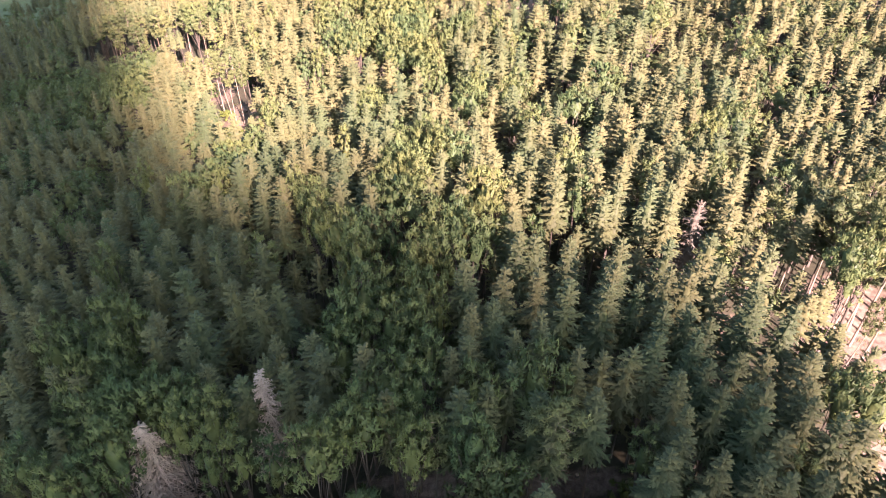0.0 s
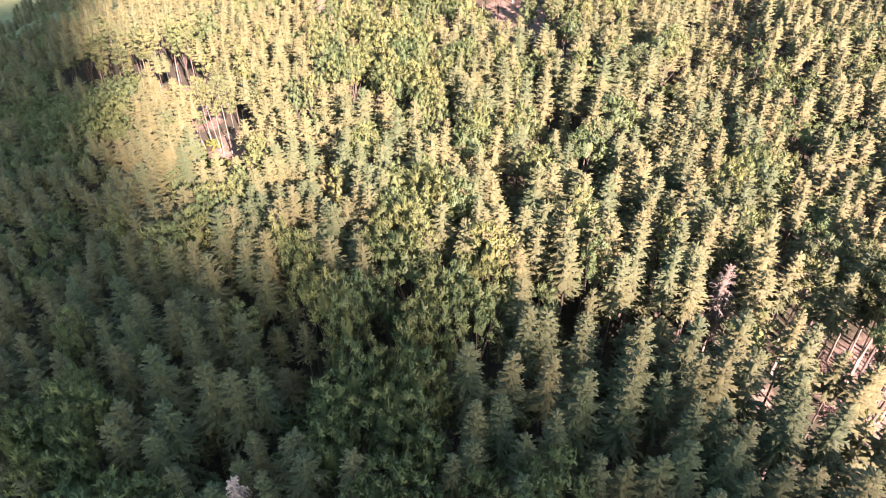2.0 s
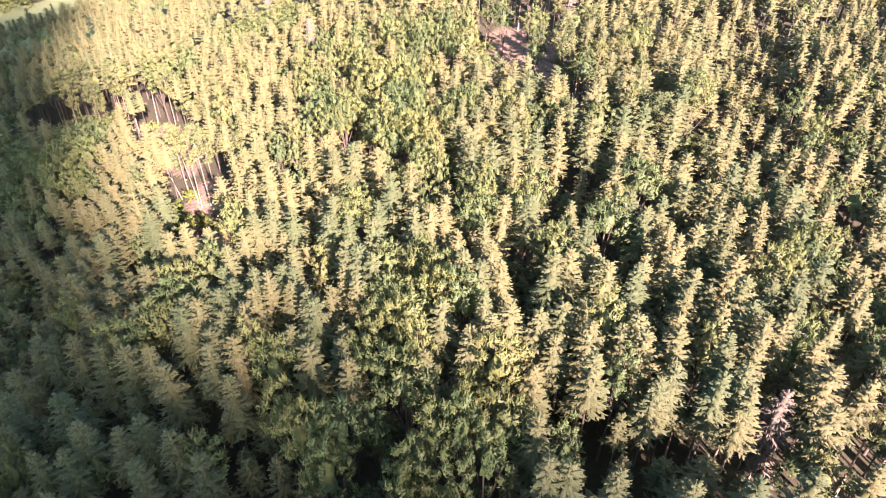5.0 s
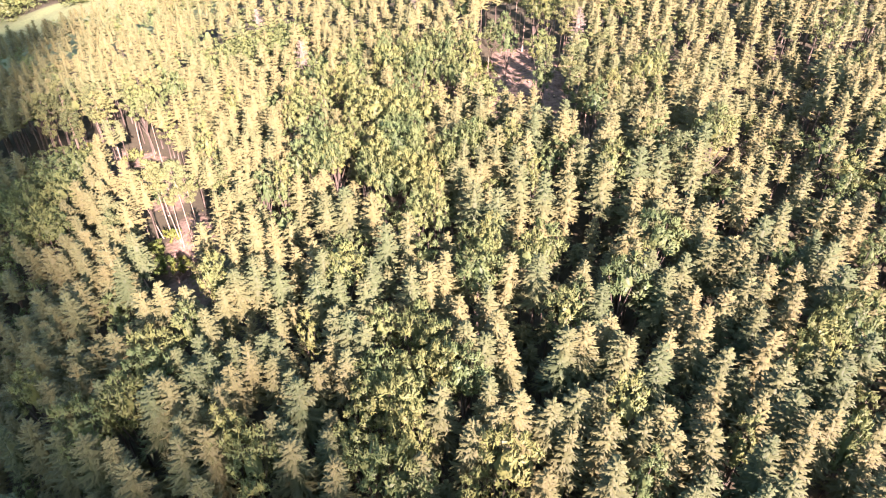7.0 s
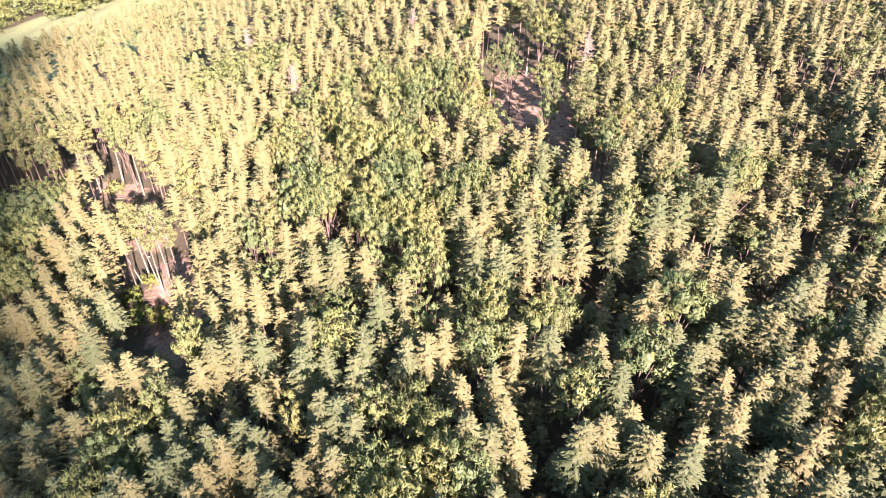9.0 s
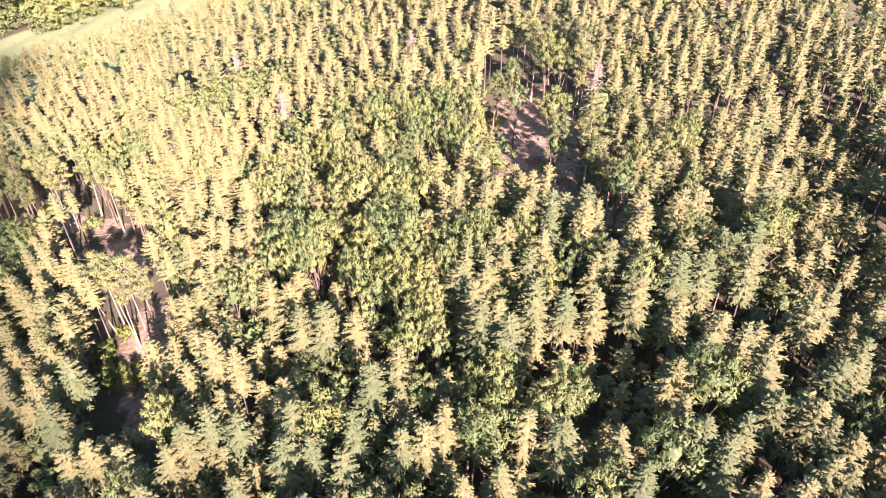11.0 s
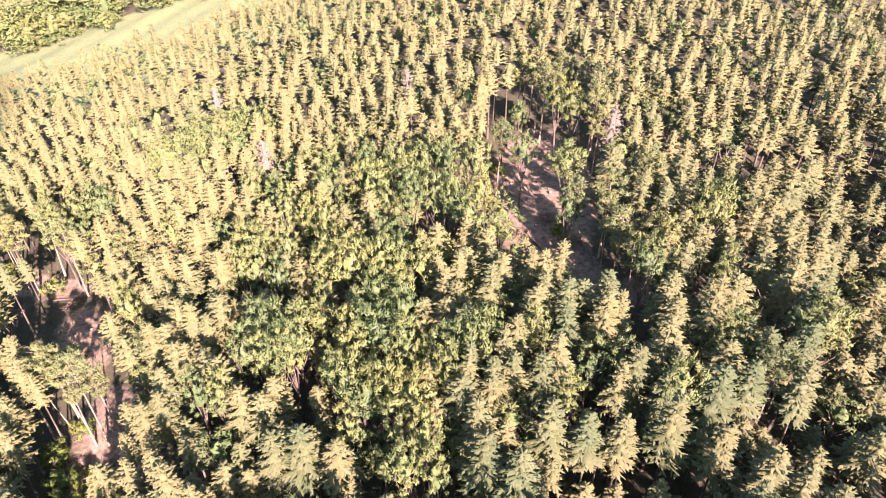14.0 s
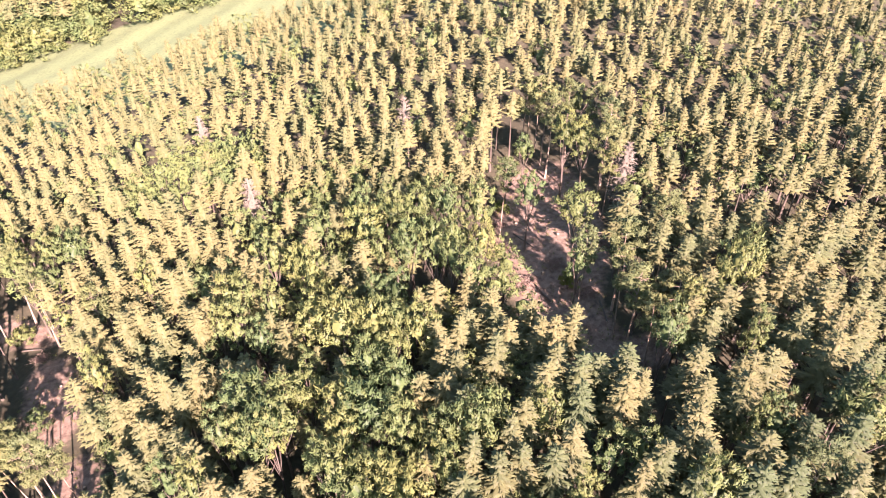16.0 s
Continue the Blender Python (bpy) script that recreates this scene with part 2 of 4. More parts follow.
def inner_mass(rings, sides, rng):
    """The close inner twigs of a crown: a ragged closed body through rings of (height, radius)."""
    co = []
    for z, r in rings:
        a = np.arange(sides) * 2 * np.pi / sides + rng.uniform(0, 1)
        w = r * rng.uniform(0.72, 1.25, sides)
        co.append(np.stack([np.cos(a) * w, np.sin(a) * w, z + rng.uniform(-0.3, 0.3, sides)], -1))
    tri, m = [], len(rings)
    for k in range(m - 1):
        for i in range(sides):
            p, q = k * sides + i, k * sides + (i + 1) % sides
            tri += [(p, q, q + sides), (p, q + sides, p + sides)]
    tri += [(0, i, i + 1) for i in range(1, sides - 1)] + [((m - 1) * sides, (m - 1) * sides + i + 1, (m - 1) * sides + i) for i in range(1, sides - 1)]
    co = np.concatenate(co)
    nor = co * np.array([1, 1, 0])
    nor = nor / (np.linalg.norm(nor, axis=1)[:, None] + 1e-6) + np.array([0, 0, 0.55]) + rng.normal(0, 0.35, co.shape)
    return softened((co, np.array(tri)), nor)


def spruce_crown(height, radius, foot, whorls, arms, stations, rng, plump=1.0):
    """A pointed crown of separate whorls: short rising branches at the tip, long level or sagging ones below."""
    pieces = []
    top = height * 0.985
    for k in range(whorls):
        s = (k + 0.5) / whorls                      # 0 at the top
        deep = (top - foot) * s ** 1.15 + 0.12
        reach = radius * min(1.0, (deep + 0.35) / 7.0) ** 0.74 * rng.uniform(0.9, 1.08)
        n = max(4, int(round(arms * min(1.0, 0.6 + 0.9 * s))))
        turn, drop = rng.uniform(0, 6.28), rng.uniform(-0.1, 0.1)
        for i in range(n):
            if s > 0.3 and rng.rand() < 0.10:
                continue
            a = turn + 2 * math.pi * i / n + rng.uniform(-0.28, 0.28)
            ln = reach * rng.uniform(0.70, 1.18) + 0.10
            rise = 0.75 - 0.60 * min(1.0, deep / 6.0) + rng.uniform(-0.18, 0.16)
            z = top - deep + drop + rng.uniform(-0.48, 0.48) * (top - foot) / whorls * min(1.0, 0.3 + deep / 2)
            pieces.append(spray(np.array([0, 0, z]), a, ln, rise, 0.10 + 0.022 * deep, stations, plump, rng))
    deeps = np.linspace(0.3, top - foot, 6)
    pieces.append(inner_mass([(top - q, (0.34 if stations > 1 else 0.44) * radius * min(1.0, (q + 0.2) / 7.0) ** 0.8) for q in deeps], 7 if stations > 1 else 5, rng))
    co, tri = tube([(0, 0, top - 0.9), (0, 0, top - 0.3), (0, 0, top + 0.25)], [0.13, 0.09, 0.015], 4)      # the leading shoot
    pieces.append(softened((co, tri), co * np.array([1, 1, 0]) * 6 + np.array([0, 0, 0.4])))
    return merge(pieces)


def tuft(centre, size, count, rng, squash=0.8, up=0.35, slim=0.42):
    """A loose clump of leafy twigs: slim blades that fan outward and upward all round a point."""
    d = rng.normal(size=(count, 3))
    d[:, 2] += up
    d /= np.linalg.norm(d, axis=1)[:, None]
    at = centre + d * (size * rng.uniform(0.35, 0.95, count))[:, None] * np.array([1, 1, squash])
    u = np.cross(d, rng.normal(size=(count, 3)))
    u /= np.linalg.norm(u, axis=1)[:, None]
    v = 0.75 * np.cross(d, u) + d * rng.uniform(0.0, 1.0, count)[:, None] + np.array([0, 0, 0.25])
    L = (0.15 + size * rng.uniform(0.28, 0.52, count))[:, None]
    W = L * rng.uniform(0.75, 1.3, count)[:, None] * slim
    a, c, e = at + v * L * 0.6, at - v * L * 0.4 + u * W * 0.5, at - v * L * 0.4 - u * W * 0.5
    co = np.stack([a, c, e], 1).reshape(-1, 3)
    k = np.arange(count) * 3
    return softened((co, np.stack([k, k + 1, k + 2], -1)), np.repeat(d + rng.normal(0, 0.22, d.shape), 3, 0) + np.array([0, 0, 0.25]))


def leafy_crown(centre_z, rx, rz, lumps, leaves, rng, lump=0.33, round_to=1.5):
    """A rounded crown of many separate boughs, each a clump of leaves, with gaps between them."""
    pieces = []
    for k in range(lumps):
        f = (k + 0.5) / lumps
        cz = 1 - round_to * f                          # mostly the upper side
        a = k * 2.39996 + rng.uniform(-0.3, 0.3)
        q = math.sqrt(max(0.0, 1 - cz * cz))
        grow = rng.uniform(0.62, 1.06)
        out = np.array([q * math.cos(a), q * math.sin(a), cz])
        c = np.array([out[0] * rx * grow, out[1] * rx * grow, centre_z + cz * rz * grow])
        co, tri, nor = tuft(c, rx * lump * rng.uniform(0.7, 1.25), leaves, rng)
        pieces.append(softened((co, tri), nor + 0.6 * out))
    turns = np.linspace(0.25, 2.6, 6)
    pieces.append(inner_mass([(centre_z + 0.40 * rz * math.cos(q), 0.36 * rx * math.sin(q)) for q in turns], 6, rng))
    return merge(pieces)


def leafy_wood(height, radius, spread_at, rng, bole=0.17):
    top = np.array([rng.uniform(-0.4, 0.4), rng.uniform(-0.4, 0.4), height * 0.86])
    pieces = [tube([(0, 0, -0.6), (0, 0, spread_at * 0.5), (top[0] * 0.5, top[1] * 0.5, spread_at), top], [bole * 1.3, bole, bole * 0.8, 0.03], 6)]
    for k in range(6):
        a, z = k * 2.1 + rng.uniform(-0.3, 0.3), spread_at * rng.uniform(0.85, 1.15)
        end = np.array([math.cos(a) * radius * 0.7, math.sin(a) * radius * 0.7, z + (height - z) * rng.uniform(0.35, 0.7)])
        root = np.array([top[0] * 0.5, top[1] * 0.5, z])
        pieces.append(tube([root, (root + end) / 2 + np.array([0, 0, -0.2]), end], [bole * 0.5, bole * 0.33, 0.03], 4))
    return merge(pieces)


def trunk_shape(height, bole, rng, lean=0.15):
    ks = np.linspace(0, 1, 5)
    off = rng.uniform(-lean, lean, 2)
    pts = [(off[0] * k * k, off[1] * k * k, -0.6 + (height * 0.94 + 0.6) * k) for k in ks]
    return tube(pts, [bole * (1.25 if k == 0 else 1.0) * (1 - 0.95 * k) + 0.008 for k in ks], 6)


def dead_limbs(height, radius, foot, whorls, arms, rng):
    """The bare, drooping limbs of a dead spruce, with twigs."""
    pieces = []
    for k in range(whorls):
        s = (k + 0.5) / whorls
        z = height - (height - foot) * s
        for i in range(arms):
            a = rng.uniform(0, 6.28)
            ln = radius * (0.12 + 0.9 * s ** 0.7) * rng.uniform(0.6, 1.15)
            w = np.array([math.cos(a), math.sin(a), 0])
            root = np.array([0, 0, z])
            mid = root + w * ln * 0.55 + np.array([0, 0, -0.10 * ln])
            end = root + w * ln + np.array([0, 0, -0.22 * ln])
            pieces.append(tube([root, mid, end], [0.07, 0.05, 0.025], 3))
            side = np.array([-w[1], w[0], 0])
            for q in (0.3, 0.5, 0.7, 0.9):
                p = root + (end - root) * q
                for sign in (-1, 1):
                    e = p + (side * sign + w * 0.7) * ln * 0.2 * rng.uniform(0.6, 1.3) + np.array([0, 0, -0.10 * ln])
                    pieces.append((np.array([p, p + w * 0.14, e]), np.array([(0, 1, 2)])))
    return merge(pieces)


def part(name, shape, mat, parent, label=""):
    me = mesh_from(name, *shape)
    me.materials.append(mat)
    ob = new(name, me)
    ob.parent = parent
    return tagged(ob, label)


def tree(name, wood, crown, wood_mat, crown_mat, label, category, group, crown_name="crown"):
    root = tagged(new(name), label, category, group)
    part("trunk", wood, wood_mat, root)
    part(crown_name, crown, crown_mat, root)
    return root


# ---- trees: one master of each form, at unit stature (heights in metres, scaled when planted) ----
def spruce_forms(count, whorls, arms, stations, seed, foot=9.0, plump=1.0):
    made = []
    for k in range(count):
        rng = np.random.RandomState(seed + k)
        h, r, low = 17.0, (2.35, 2.0, 2.65, 2.15, 2.5, 1.85)[k % 6], foot + (0.0, 0.5, -0.6, 0.6, -0.2, 0.3)[k % 6]
        made.append((trunk_shape(h, 0.17, rng), spruce_crown(h, r, low, whorls, arms, stations, rng, plump)))
    return made


def leafy_forms(count, lumps, leaves, seed, low=False):
    made = []
    for k in range(count):
        rng = np.random.RandomState(seed + k)
        h, r, rz = 14.0, (2.6, 2.2, 3.0, 2.0)[k % 4], 7.0 if low else (3.6, 4.0, 3.2, 4.2)[k % 4]
        made.append((leafy_wood(h, r, 5.0, rng), leafy_crown(h - rz, r * (1.25 if low else 1.0), rz, lumps, leaves, rng, 0.4 if low else 0.27, 1.95 if low else 1.5)))
    return made


def pine_forms(count, seed):
    made = []
    for k in range(count):
        rng = np.random.RandomState(seed + k)
        h = 17.0
        tufts = []
        for _ in range(34):
            deep, a = rng.uniform(0, 1) ** 1.1 * 6.5, rng.uniform(0, 6.28)
            out = (0.4 + 1.7 * math.sin(math.pi * min(1.0, 0.12 + deep / 7.5))) * math.sqrt(rng.uniform(0.1, 1))
            tufts.append(tuft(np.array([out * math.cos(a), out * math.sin(a), h - 0.5 - deep]), rng.uniform(0.5, 0.85), 60, rng, 0.8, 0.35, 0.34))
        tufts.append(tuft(np.array([0, 0, h - 0.4]), 0.8, 34, rng))
        limbs = [trunk_shape(h, 0.15, rng, 0.5)]
        for i in range(9):
            a, z = rng.uniform(0, 6.28), rng.uniform(h - 7.5, h - 1)
            e = np.array([math.cos(a), math.sin(a), 0.35]) * rng.uniform(0.8, 1.7)
            limbs.append(tube([(0, 0, z), e * 0.5 + np.array([0, 0, z]), e + np.array([0, 0, z])], [0.045, 0.03, 0.01], 3))
        made.append((merge(limbs), merge(tufts)))
    return made


SPRUCE_WORDS = ("dense dark green spruce with drooping needle-covered branches", "slender green spruce with a narrow pointed crown",
                "broad olive-green spruce with wide spreading lower branches", "tall green spruce with a high bare stem",
                "full-crowned green spruce in a close stand", "narrow young green spruce in a close stand")
LEAFY_WORDS = ("rounded green broadleaf tree among spruces", "tall green broadleaf tree with an uneven crown",
               "wide-crowned green beech-like tree in the wood", "slim light green broadleaf tree")
SPRUCES = spruce_forms(6, 12, 8, 3, 100, 9.0, 1.2)
LEAFIES = leafy_forms(4, 32, 46, 200)
PINES = pine_forms(3, 300)
SPRUCES_FILL = spruce_forms(4, 8, 7, 2, 400, 10.2, 1.3)
LEAFIES_FILL = leafy_forms(3, 22, 32, 500)
SPRUCES_FAR = spruce_forms(6, 9, 8, 1, 600, 11.0, 1.35)
SPRUCES_DEEP = spruce_forms(4, 7, 7, 1, 620, 12.0, 1.45)
SPRUCES_MARGIN = spruce_forms(3, 6, 6, 0, 680, 8.0, 3.2)
LEAFIES_FAR = leafy_forms(3, 20, 27, 700)
LEAFIES_EDGE = leafy_forms(3, 26, 32, 800, True)

masters = {"spruce": [], "leafy": [], "pine": []}


def plant(kind, k, x, y, stature=1.0, girth=1.0, lean=0.0, lean_way=0.0, turn=None, rng=R):
    """Plant one tree of form k as a thing of its own."""
    spin = rng.uniform(0, 360) if turn is None else turn
    m = Matrix.Translation((x, y, float(land(x, y)))) @ Matrix.Rotation(radians(lean), 4, Vector((-math.sin(lean_way), math.cos(lean_way), 0)))
    m = m @ pose(0, 0, 0, 0, 0, spin) @ Matrix.Diagonal((girth, girth, stature, 1))
    for form, root in masters[kind]:
        if form == k:
            return copy_thing(root, m)
    if kind == "spruce":
        root = tree("spruce", *SPRUCES[k], SPRUCE_BARK, SPRUCE_GREEN, SPRUCE_WORDS[k], "spruce", "spruces of the stand")
    elif kind == "leafy":
        root = tree("broadleaf_tree", *LEAFIES[k], SPRUCE_BARK, LEAF_GREEN, LEAFY_WORDS[k], "tree", "broadleaf trees of the wood")
    else:
        root = tree("pine", *PINES[k], PINE_BARK, PINE_GREEN, "tall thin pine, long bare pale stem, small green crown", "pine", "pines by the clearings")
    root.matrix_basis = m
    masters[kind].append((k, root))
    return root

# ---- the stands: places of the trees in the plan, metres east and ahead ----
SPRUCE_STANDS, LEAFY_STANDS = [], []
SPRUCE_STANDS.append([  # 0 to 52 m ahead, east
    (27.1, 33.1), (30.7, 33.2), (25, 33.5), (17.8, 34.4), (22.8, 34.7), (26.2, 35), (27.9, 36.6), (33.9, 36.7), (20.1, 37.1), (32.7, 37.2),
    (26.4, 38.4), (9.7, 39), (20.6, 39.1), (31.1, 39.3), (13.9, 40.3), (28, 40.3), (24.1, 40.5), (8.2, 40.7), (1.3, 40.7), (30.8, 41), (26, 41.5),
    (21, 41.8), (3.7, 42), (31.9, 42.8), (23.5, 43.6), (6.2, 44.4), (29.1, 44.4), (26.4, 45.1), (19.5, 45.8), (12.3, 46), (16.8, 46.3), (15.3, 46.8),
    (22.8, 46.9), (0.8, 47.3), (6.4, 47.7), (2.5, 48), (24.7, 48.2), (9.6, 49.8), (29.6, 50.3), (32.8, 50.4), (5.3, 50.8), (24.1, 51.2), (2.8, 51.3),
    (21.6, 51.6),
])
SPRUCE_STANDS.append([  # 0 to 52 m ahead, west
    (-4.7, 41.6), (-36.2, 41.8), (-11.4, 42.1), (-40.5, 44.4), (-19.2, 45.7), (-14.7, 46), (-7.3, 47.1), (-35.9, 47.2), (-11.6, 47.2), (-23.1, 47.9),
    (-43.6, 48.3), (-17.6, 48.4), (-39.1, 49.3), (-13.3, 50), (-16.6, 50.6), (-26.2, 51),
])
SPRUCE_STANDS.append([  # 52 to 68 m ahead, east
    (15.7, 52.8), (30.6, 53.5), (12.2, 53.6), (24.5, 54.5), (19.8, 55.1), (22.8, 55.7), (17.4, 55.8), (10, 56.5), (5.6, 56.7), (28.2, 56.9),
    (2.7, 57.3), (26.3, 58.1), (33.9, 59.7), (18.9, 59.9), (28.3, 61), (23.9, 61.3), (13.6, 62.2), (10.7, 63), (8.8, 63.6), (41.1, 67.8),
])
SPRUCE_STANDS.append([  # 52 to 68 m ahead, west
    (-29.4, 52.6), (-46.3, 53.5), (-26, 54.4), (-30.3, 55.4), (-19.9, 57.3), (-47.7, 58), (-17.3, 58.3), (-45.9, 58.5), (-22.4, 58.6), (-41.7, 60.3),
    (-29.2, 62.2), (-48.5, 62.3), (-51.1, 62.4), (-40.9, 64.1), (-33.9, 64.2), (-48.8, 65.6), (-26.6, 66.1), (-21.8, 66.3),
])
SPRUCE_STANDS.append([  # 68 to 84 m ahead, east
    (7.9, 68), (34.3, 68.5), (40.6, 69.9), (49.9, 69.9), (47.2, 70.2), (27.1, 70.4), (44.6, 70.9), (37.2, 71.2), (24.8, 72.1), (19.1, 72.4),
    (34.4, 72.6), (27.4, 73.1), (21.9, 74.3), (8.5, 74.8), (14.1, 75.2), (26.4, 75.8), (29.5, 76.2), (35.1, 76.3), (19.5, 78.1), (31.3, 78.5),
    (23.1, 79), (33.3, 79.1), (11.1, 79.2), (14.6, 79.7), (3, 79.8), (17.5, 80.1), (5, 80.3), (23.1, 80.5), (27.9, 80.7), (30.3, 81), (9.9, 81.7),
    (19.7, 81.9), (6.7, 82.9), (36.2, 83.1), (13, 83.2),
])
SPRUCE_STANDS.append([  # 68 to 84 m ahead, west
    (-34.9, 68.4), (-37.5, 68.9), (-24.6, 69.6), (-30.7, 70.7), (-34, 71.1), (-28.8, 72), (-41.6, 72.6), (-53.2, 73.9), (-46.2, 74.7), (-20.8, 75.7),
    (-9.2, 75.8), (-38.2, 75.9), (-44.7, 76.6), (-1.4, 76.6), (-57.5, 78.1), (-27.8, 78.2), (-13.5, 79.2), (-55.4, 79.6), (-24, 80.2), (-21.3, 80.5),
    (-10.4, 80.9), (-50.6, 81), (-30.9, 81.1), (-46.3, 81.5), (-14.8, 82.1), (-37.5, 82.5), (-34, 82.5), (-16, 82.8), (-10.7, 83.1), (-24.9, 83.6),
])
SPRUCE_STANDS.append([  # 84 to 102 m ahead, east
    (0.1, 84.2), (24.9, 84.4), (4.5, 84.6), (14.8, 84.6), (30.6, 85.4), (27.9, 85.7), (34.5, 85.8), (37.5, 85.9), (20.9, 87.7), (26.5, 88),
    (36.1, 88.1), (41.3, 89.2), (18.3, 89.3), (12.1, 90.3), (25.3, 90.3), (31.9, 90.3), (16.9, 90.4), (22.2, 90.8), (7.1, 90.9), (14.4, 91.1),
    (3.8, 91.4), (2.4, 91.8), (26.6, 92.9), (16.5, 93.5), (32.2, 93.9), (5.7, 95.3), (25.2, 96), (37.1, 96.4), (29.8, 96.6), (27, 97.9),
    (34.3, 98.2), (1.9, 98.3), (17.1, 98.7), (33, 99.1), (24, 99.1), (42.3, 99.3), (4.8, 100.3), (46.9, 101), (39.2, 101.1), (36.6, 101.4),
    (24.9, 101.5),
])
SPRUCE_STANDS.append([  # 84 to 102 m ahead, west
    (-40.6, 84.3), (-43.3, 84.6), (-24.3, 86.4), (-28.6, 86.7), (-22.1, 86.8), (-13.7, 86.8), (-38.2, 86.9), (-46.9, 87.3), (-27.1, 87.3),
    (-14.9, 87.6), (-58.2, 87.8), (-29, 88.5), (-21.4, 89.4), (-35.1, 89.5), (-12.7, 89.6), (-9.7, 89.8), (-26.3, 90.5), (-41.6, 90.6),
    (-17.7, 91.4), (-24.3, 91.9), (-20.2, 92), (-11.3, 92.6), (-8.4, 93.2), (-39.3, 93.5), (-17.5, 93.9), (-22.5, 94.3), (-19.5, 94.4), (-29.1, 95),
    (-26.7, 95.5), (-9.6, 95.8), (-45.2, 95.8), (-11.9, 97.3), (-41.9, 97.3), (-36.8, 97.7), (-48.1, 98.3), (-26.5, 99.4), (-9.2, 101.8),
])
SPRUCE_STANDS.append([  # 102 to 122 m ahead, east
    (22.8, 102.2), (16, 103), (34.6, 103), (10.6, 103.3), (42.7, 103.4), (33.7, 104.2), (27.8, 104.5), (7.9, 105.2), (33.1, 105.4), (42.4, 105.7),
    (22.3, 106), (3.1, 106.2), (0.1, 106.3), (31.2, 106.3), (30.5, 109.9), (38.4, 109.9), (22.9, 110.6), (50.4, 110.9), (41.6, 112.2), (32.6, 112.9),
    (26.2, 113.6), (50, 114.3), (30.5, 114.4), (48.1, 114.8), (53.1, 114.9), (28.2, 116.2), (7, 117), (4.1, 118.4), (39, 118.8), (25.4, 119.7),
    (47.2, 119.7), (41.2, 120), (16.8, 120.8), (21.3, 121.2), (14, 121.3),
])
SPRUCE_STANDS.append([  # 102 to 122 m ahead, west
    (-47.6, 102.2), (-14.6, 103.3), (-12, 103.6), (-51.2, 103.8), (-4.1, 103.8), (-1.2, 104), (-26.7, 104.5), (-36.2, 104.5), (-33.9, 104.9),
    (-45.3, 105.3), (-30.8, 105.3), (-48.5, 105.9), (-8.2, 105.9), (-24.8, 106.7), (-14.1, 107.4), (-23.2, 107.5), (-20.2, 108.1), (-51.8, 109),
    (-40.9, 110.6), (-7.2, 111.2), (-16.6, 112), (-4.5, 113.1), (-44.4, 114.9), (-22.4, 116.2), (-54.4, 118.2), (-42.1, 118.3), (-25.1, 118.3),
    (-50.7, 118.7), (-57.6, 119.2), (-9.4, 120.7), (-13.3, 121.7), (-16.4, 121.9),
])
SPRUCE_STANDS.append([  # 122 to 146 m ahead, east
    (10.7, 122.3), (3.9, 123.7), (34.5, 124.4), (21.7, 125.6), (26.9, 125.9), (29.9, 126.4), (2.1, 126.5), (17.2, 127.1), (5.5, 127.6),
    (23.8, 128.2), (19.2, 128.6), (10, 128.9), (7.1, 129.8), (29.3, 129.9), (2.6, 130), (22.5, 130.1), (36.6, 130.1), (12.2, 130.5), (23.8, 130.6),
    (6.5, 131.1), (33.2, 131.1), (23.4, 132.6), (8, 134.1), (40.6, 134.9), (13.9, 135.4), (2.3, 135.4), (29.2, 135.6), (17.1, 135.7), (39.1, 135.8),
    (25.1, 136), (19.2, 137), (31.7, 138.4), (41.2, 138.4), (30.4, 138.5), (0.7, 138.6), (29.1, 138.6), (10.6, 138.7), (13.4, 139.2), (24.9, 139.2),
    (33.2, 139.8), (15.4, 140), (18.4, 140), (38.9, 140.3), (1.8, 140.7), (11.9, 140.7), (5.3, 142.5), (0.1, 143.1), (43.1, 143.8),
])
SPRUCE_STANDS.append([  # 122 to 146 m ahead, east
    (41.5, 144), (37.5, 144.1), (28.4, 144.9), (12.2, 145.4), (10.7, 145.5),
])
SPRUCE_STANDS.append([  # 122 to 146 m ahead, west
    (-18.3, 127.6), (-31.5, 128.4), (-21, 128.9), (-30.1, 129.7), (-1.1, 129.7), (-17.5, 129.8), (-54.2, 132.3),
    (-24, 132.9), (-30.9, 133.2), (-26.3, 135.6), (-28.9, 136.5), (-30.6, 137.3), (-10.8, 138.1), (-1.9, 139.1), (-34.3, 140), (-32.6, 140.6),
    (-22.4, 141.2), (-27.9, 141.5), (-17.1, 142.7), (-30.4, 143.4), (-26.7, 143.6), (-10.3, 143.6), (-21.1, 143.8), (-32.5, 144.7), (-23.5, 144.9),
])
SPRUCE_STANDS.append([  # 146 to 400 m ahead, east
    (7.3, 146.3), (35, 146.7), (14.5, 147), (2.2, 147.1), (26.9, 147.1), (6.2, 148.2), (3.1, 148.3), (31, 148.9), (41.8, 149.1), (10.2, 149.4),
    (32.5, 149.7), (46.5, 150.1), (35.1, 150.4), (5.7, 150.7), (44.5, 151.1), (29.8, 151.3), (39, 152.9), (3.3, 154.5), (42.2, 154.8), (41.1, 155.9),
    (29.6, 158.8), (51.7, 158.8), (46.2, 159.9), (41.8, 160.5), (31.8, 160.8), (27.2, 161.1), (44.1, 161.3), (49, 162), (34.3, 163.6), (51.2, 164.1),
    (30.4, 165.7), (40.8, 166.6), (27.9, 166.9), (24.1, 167.7), (34.2, 168),
])
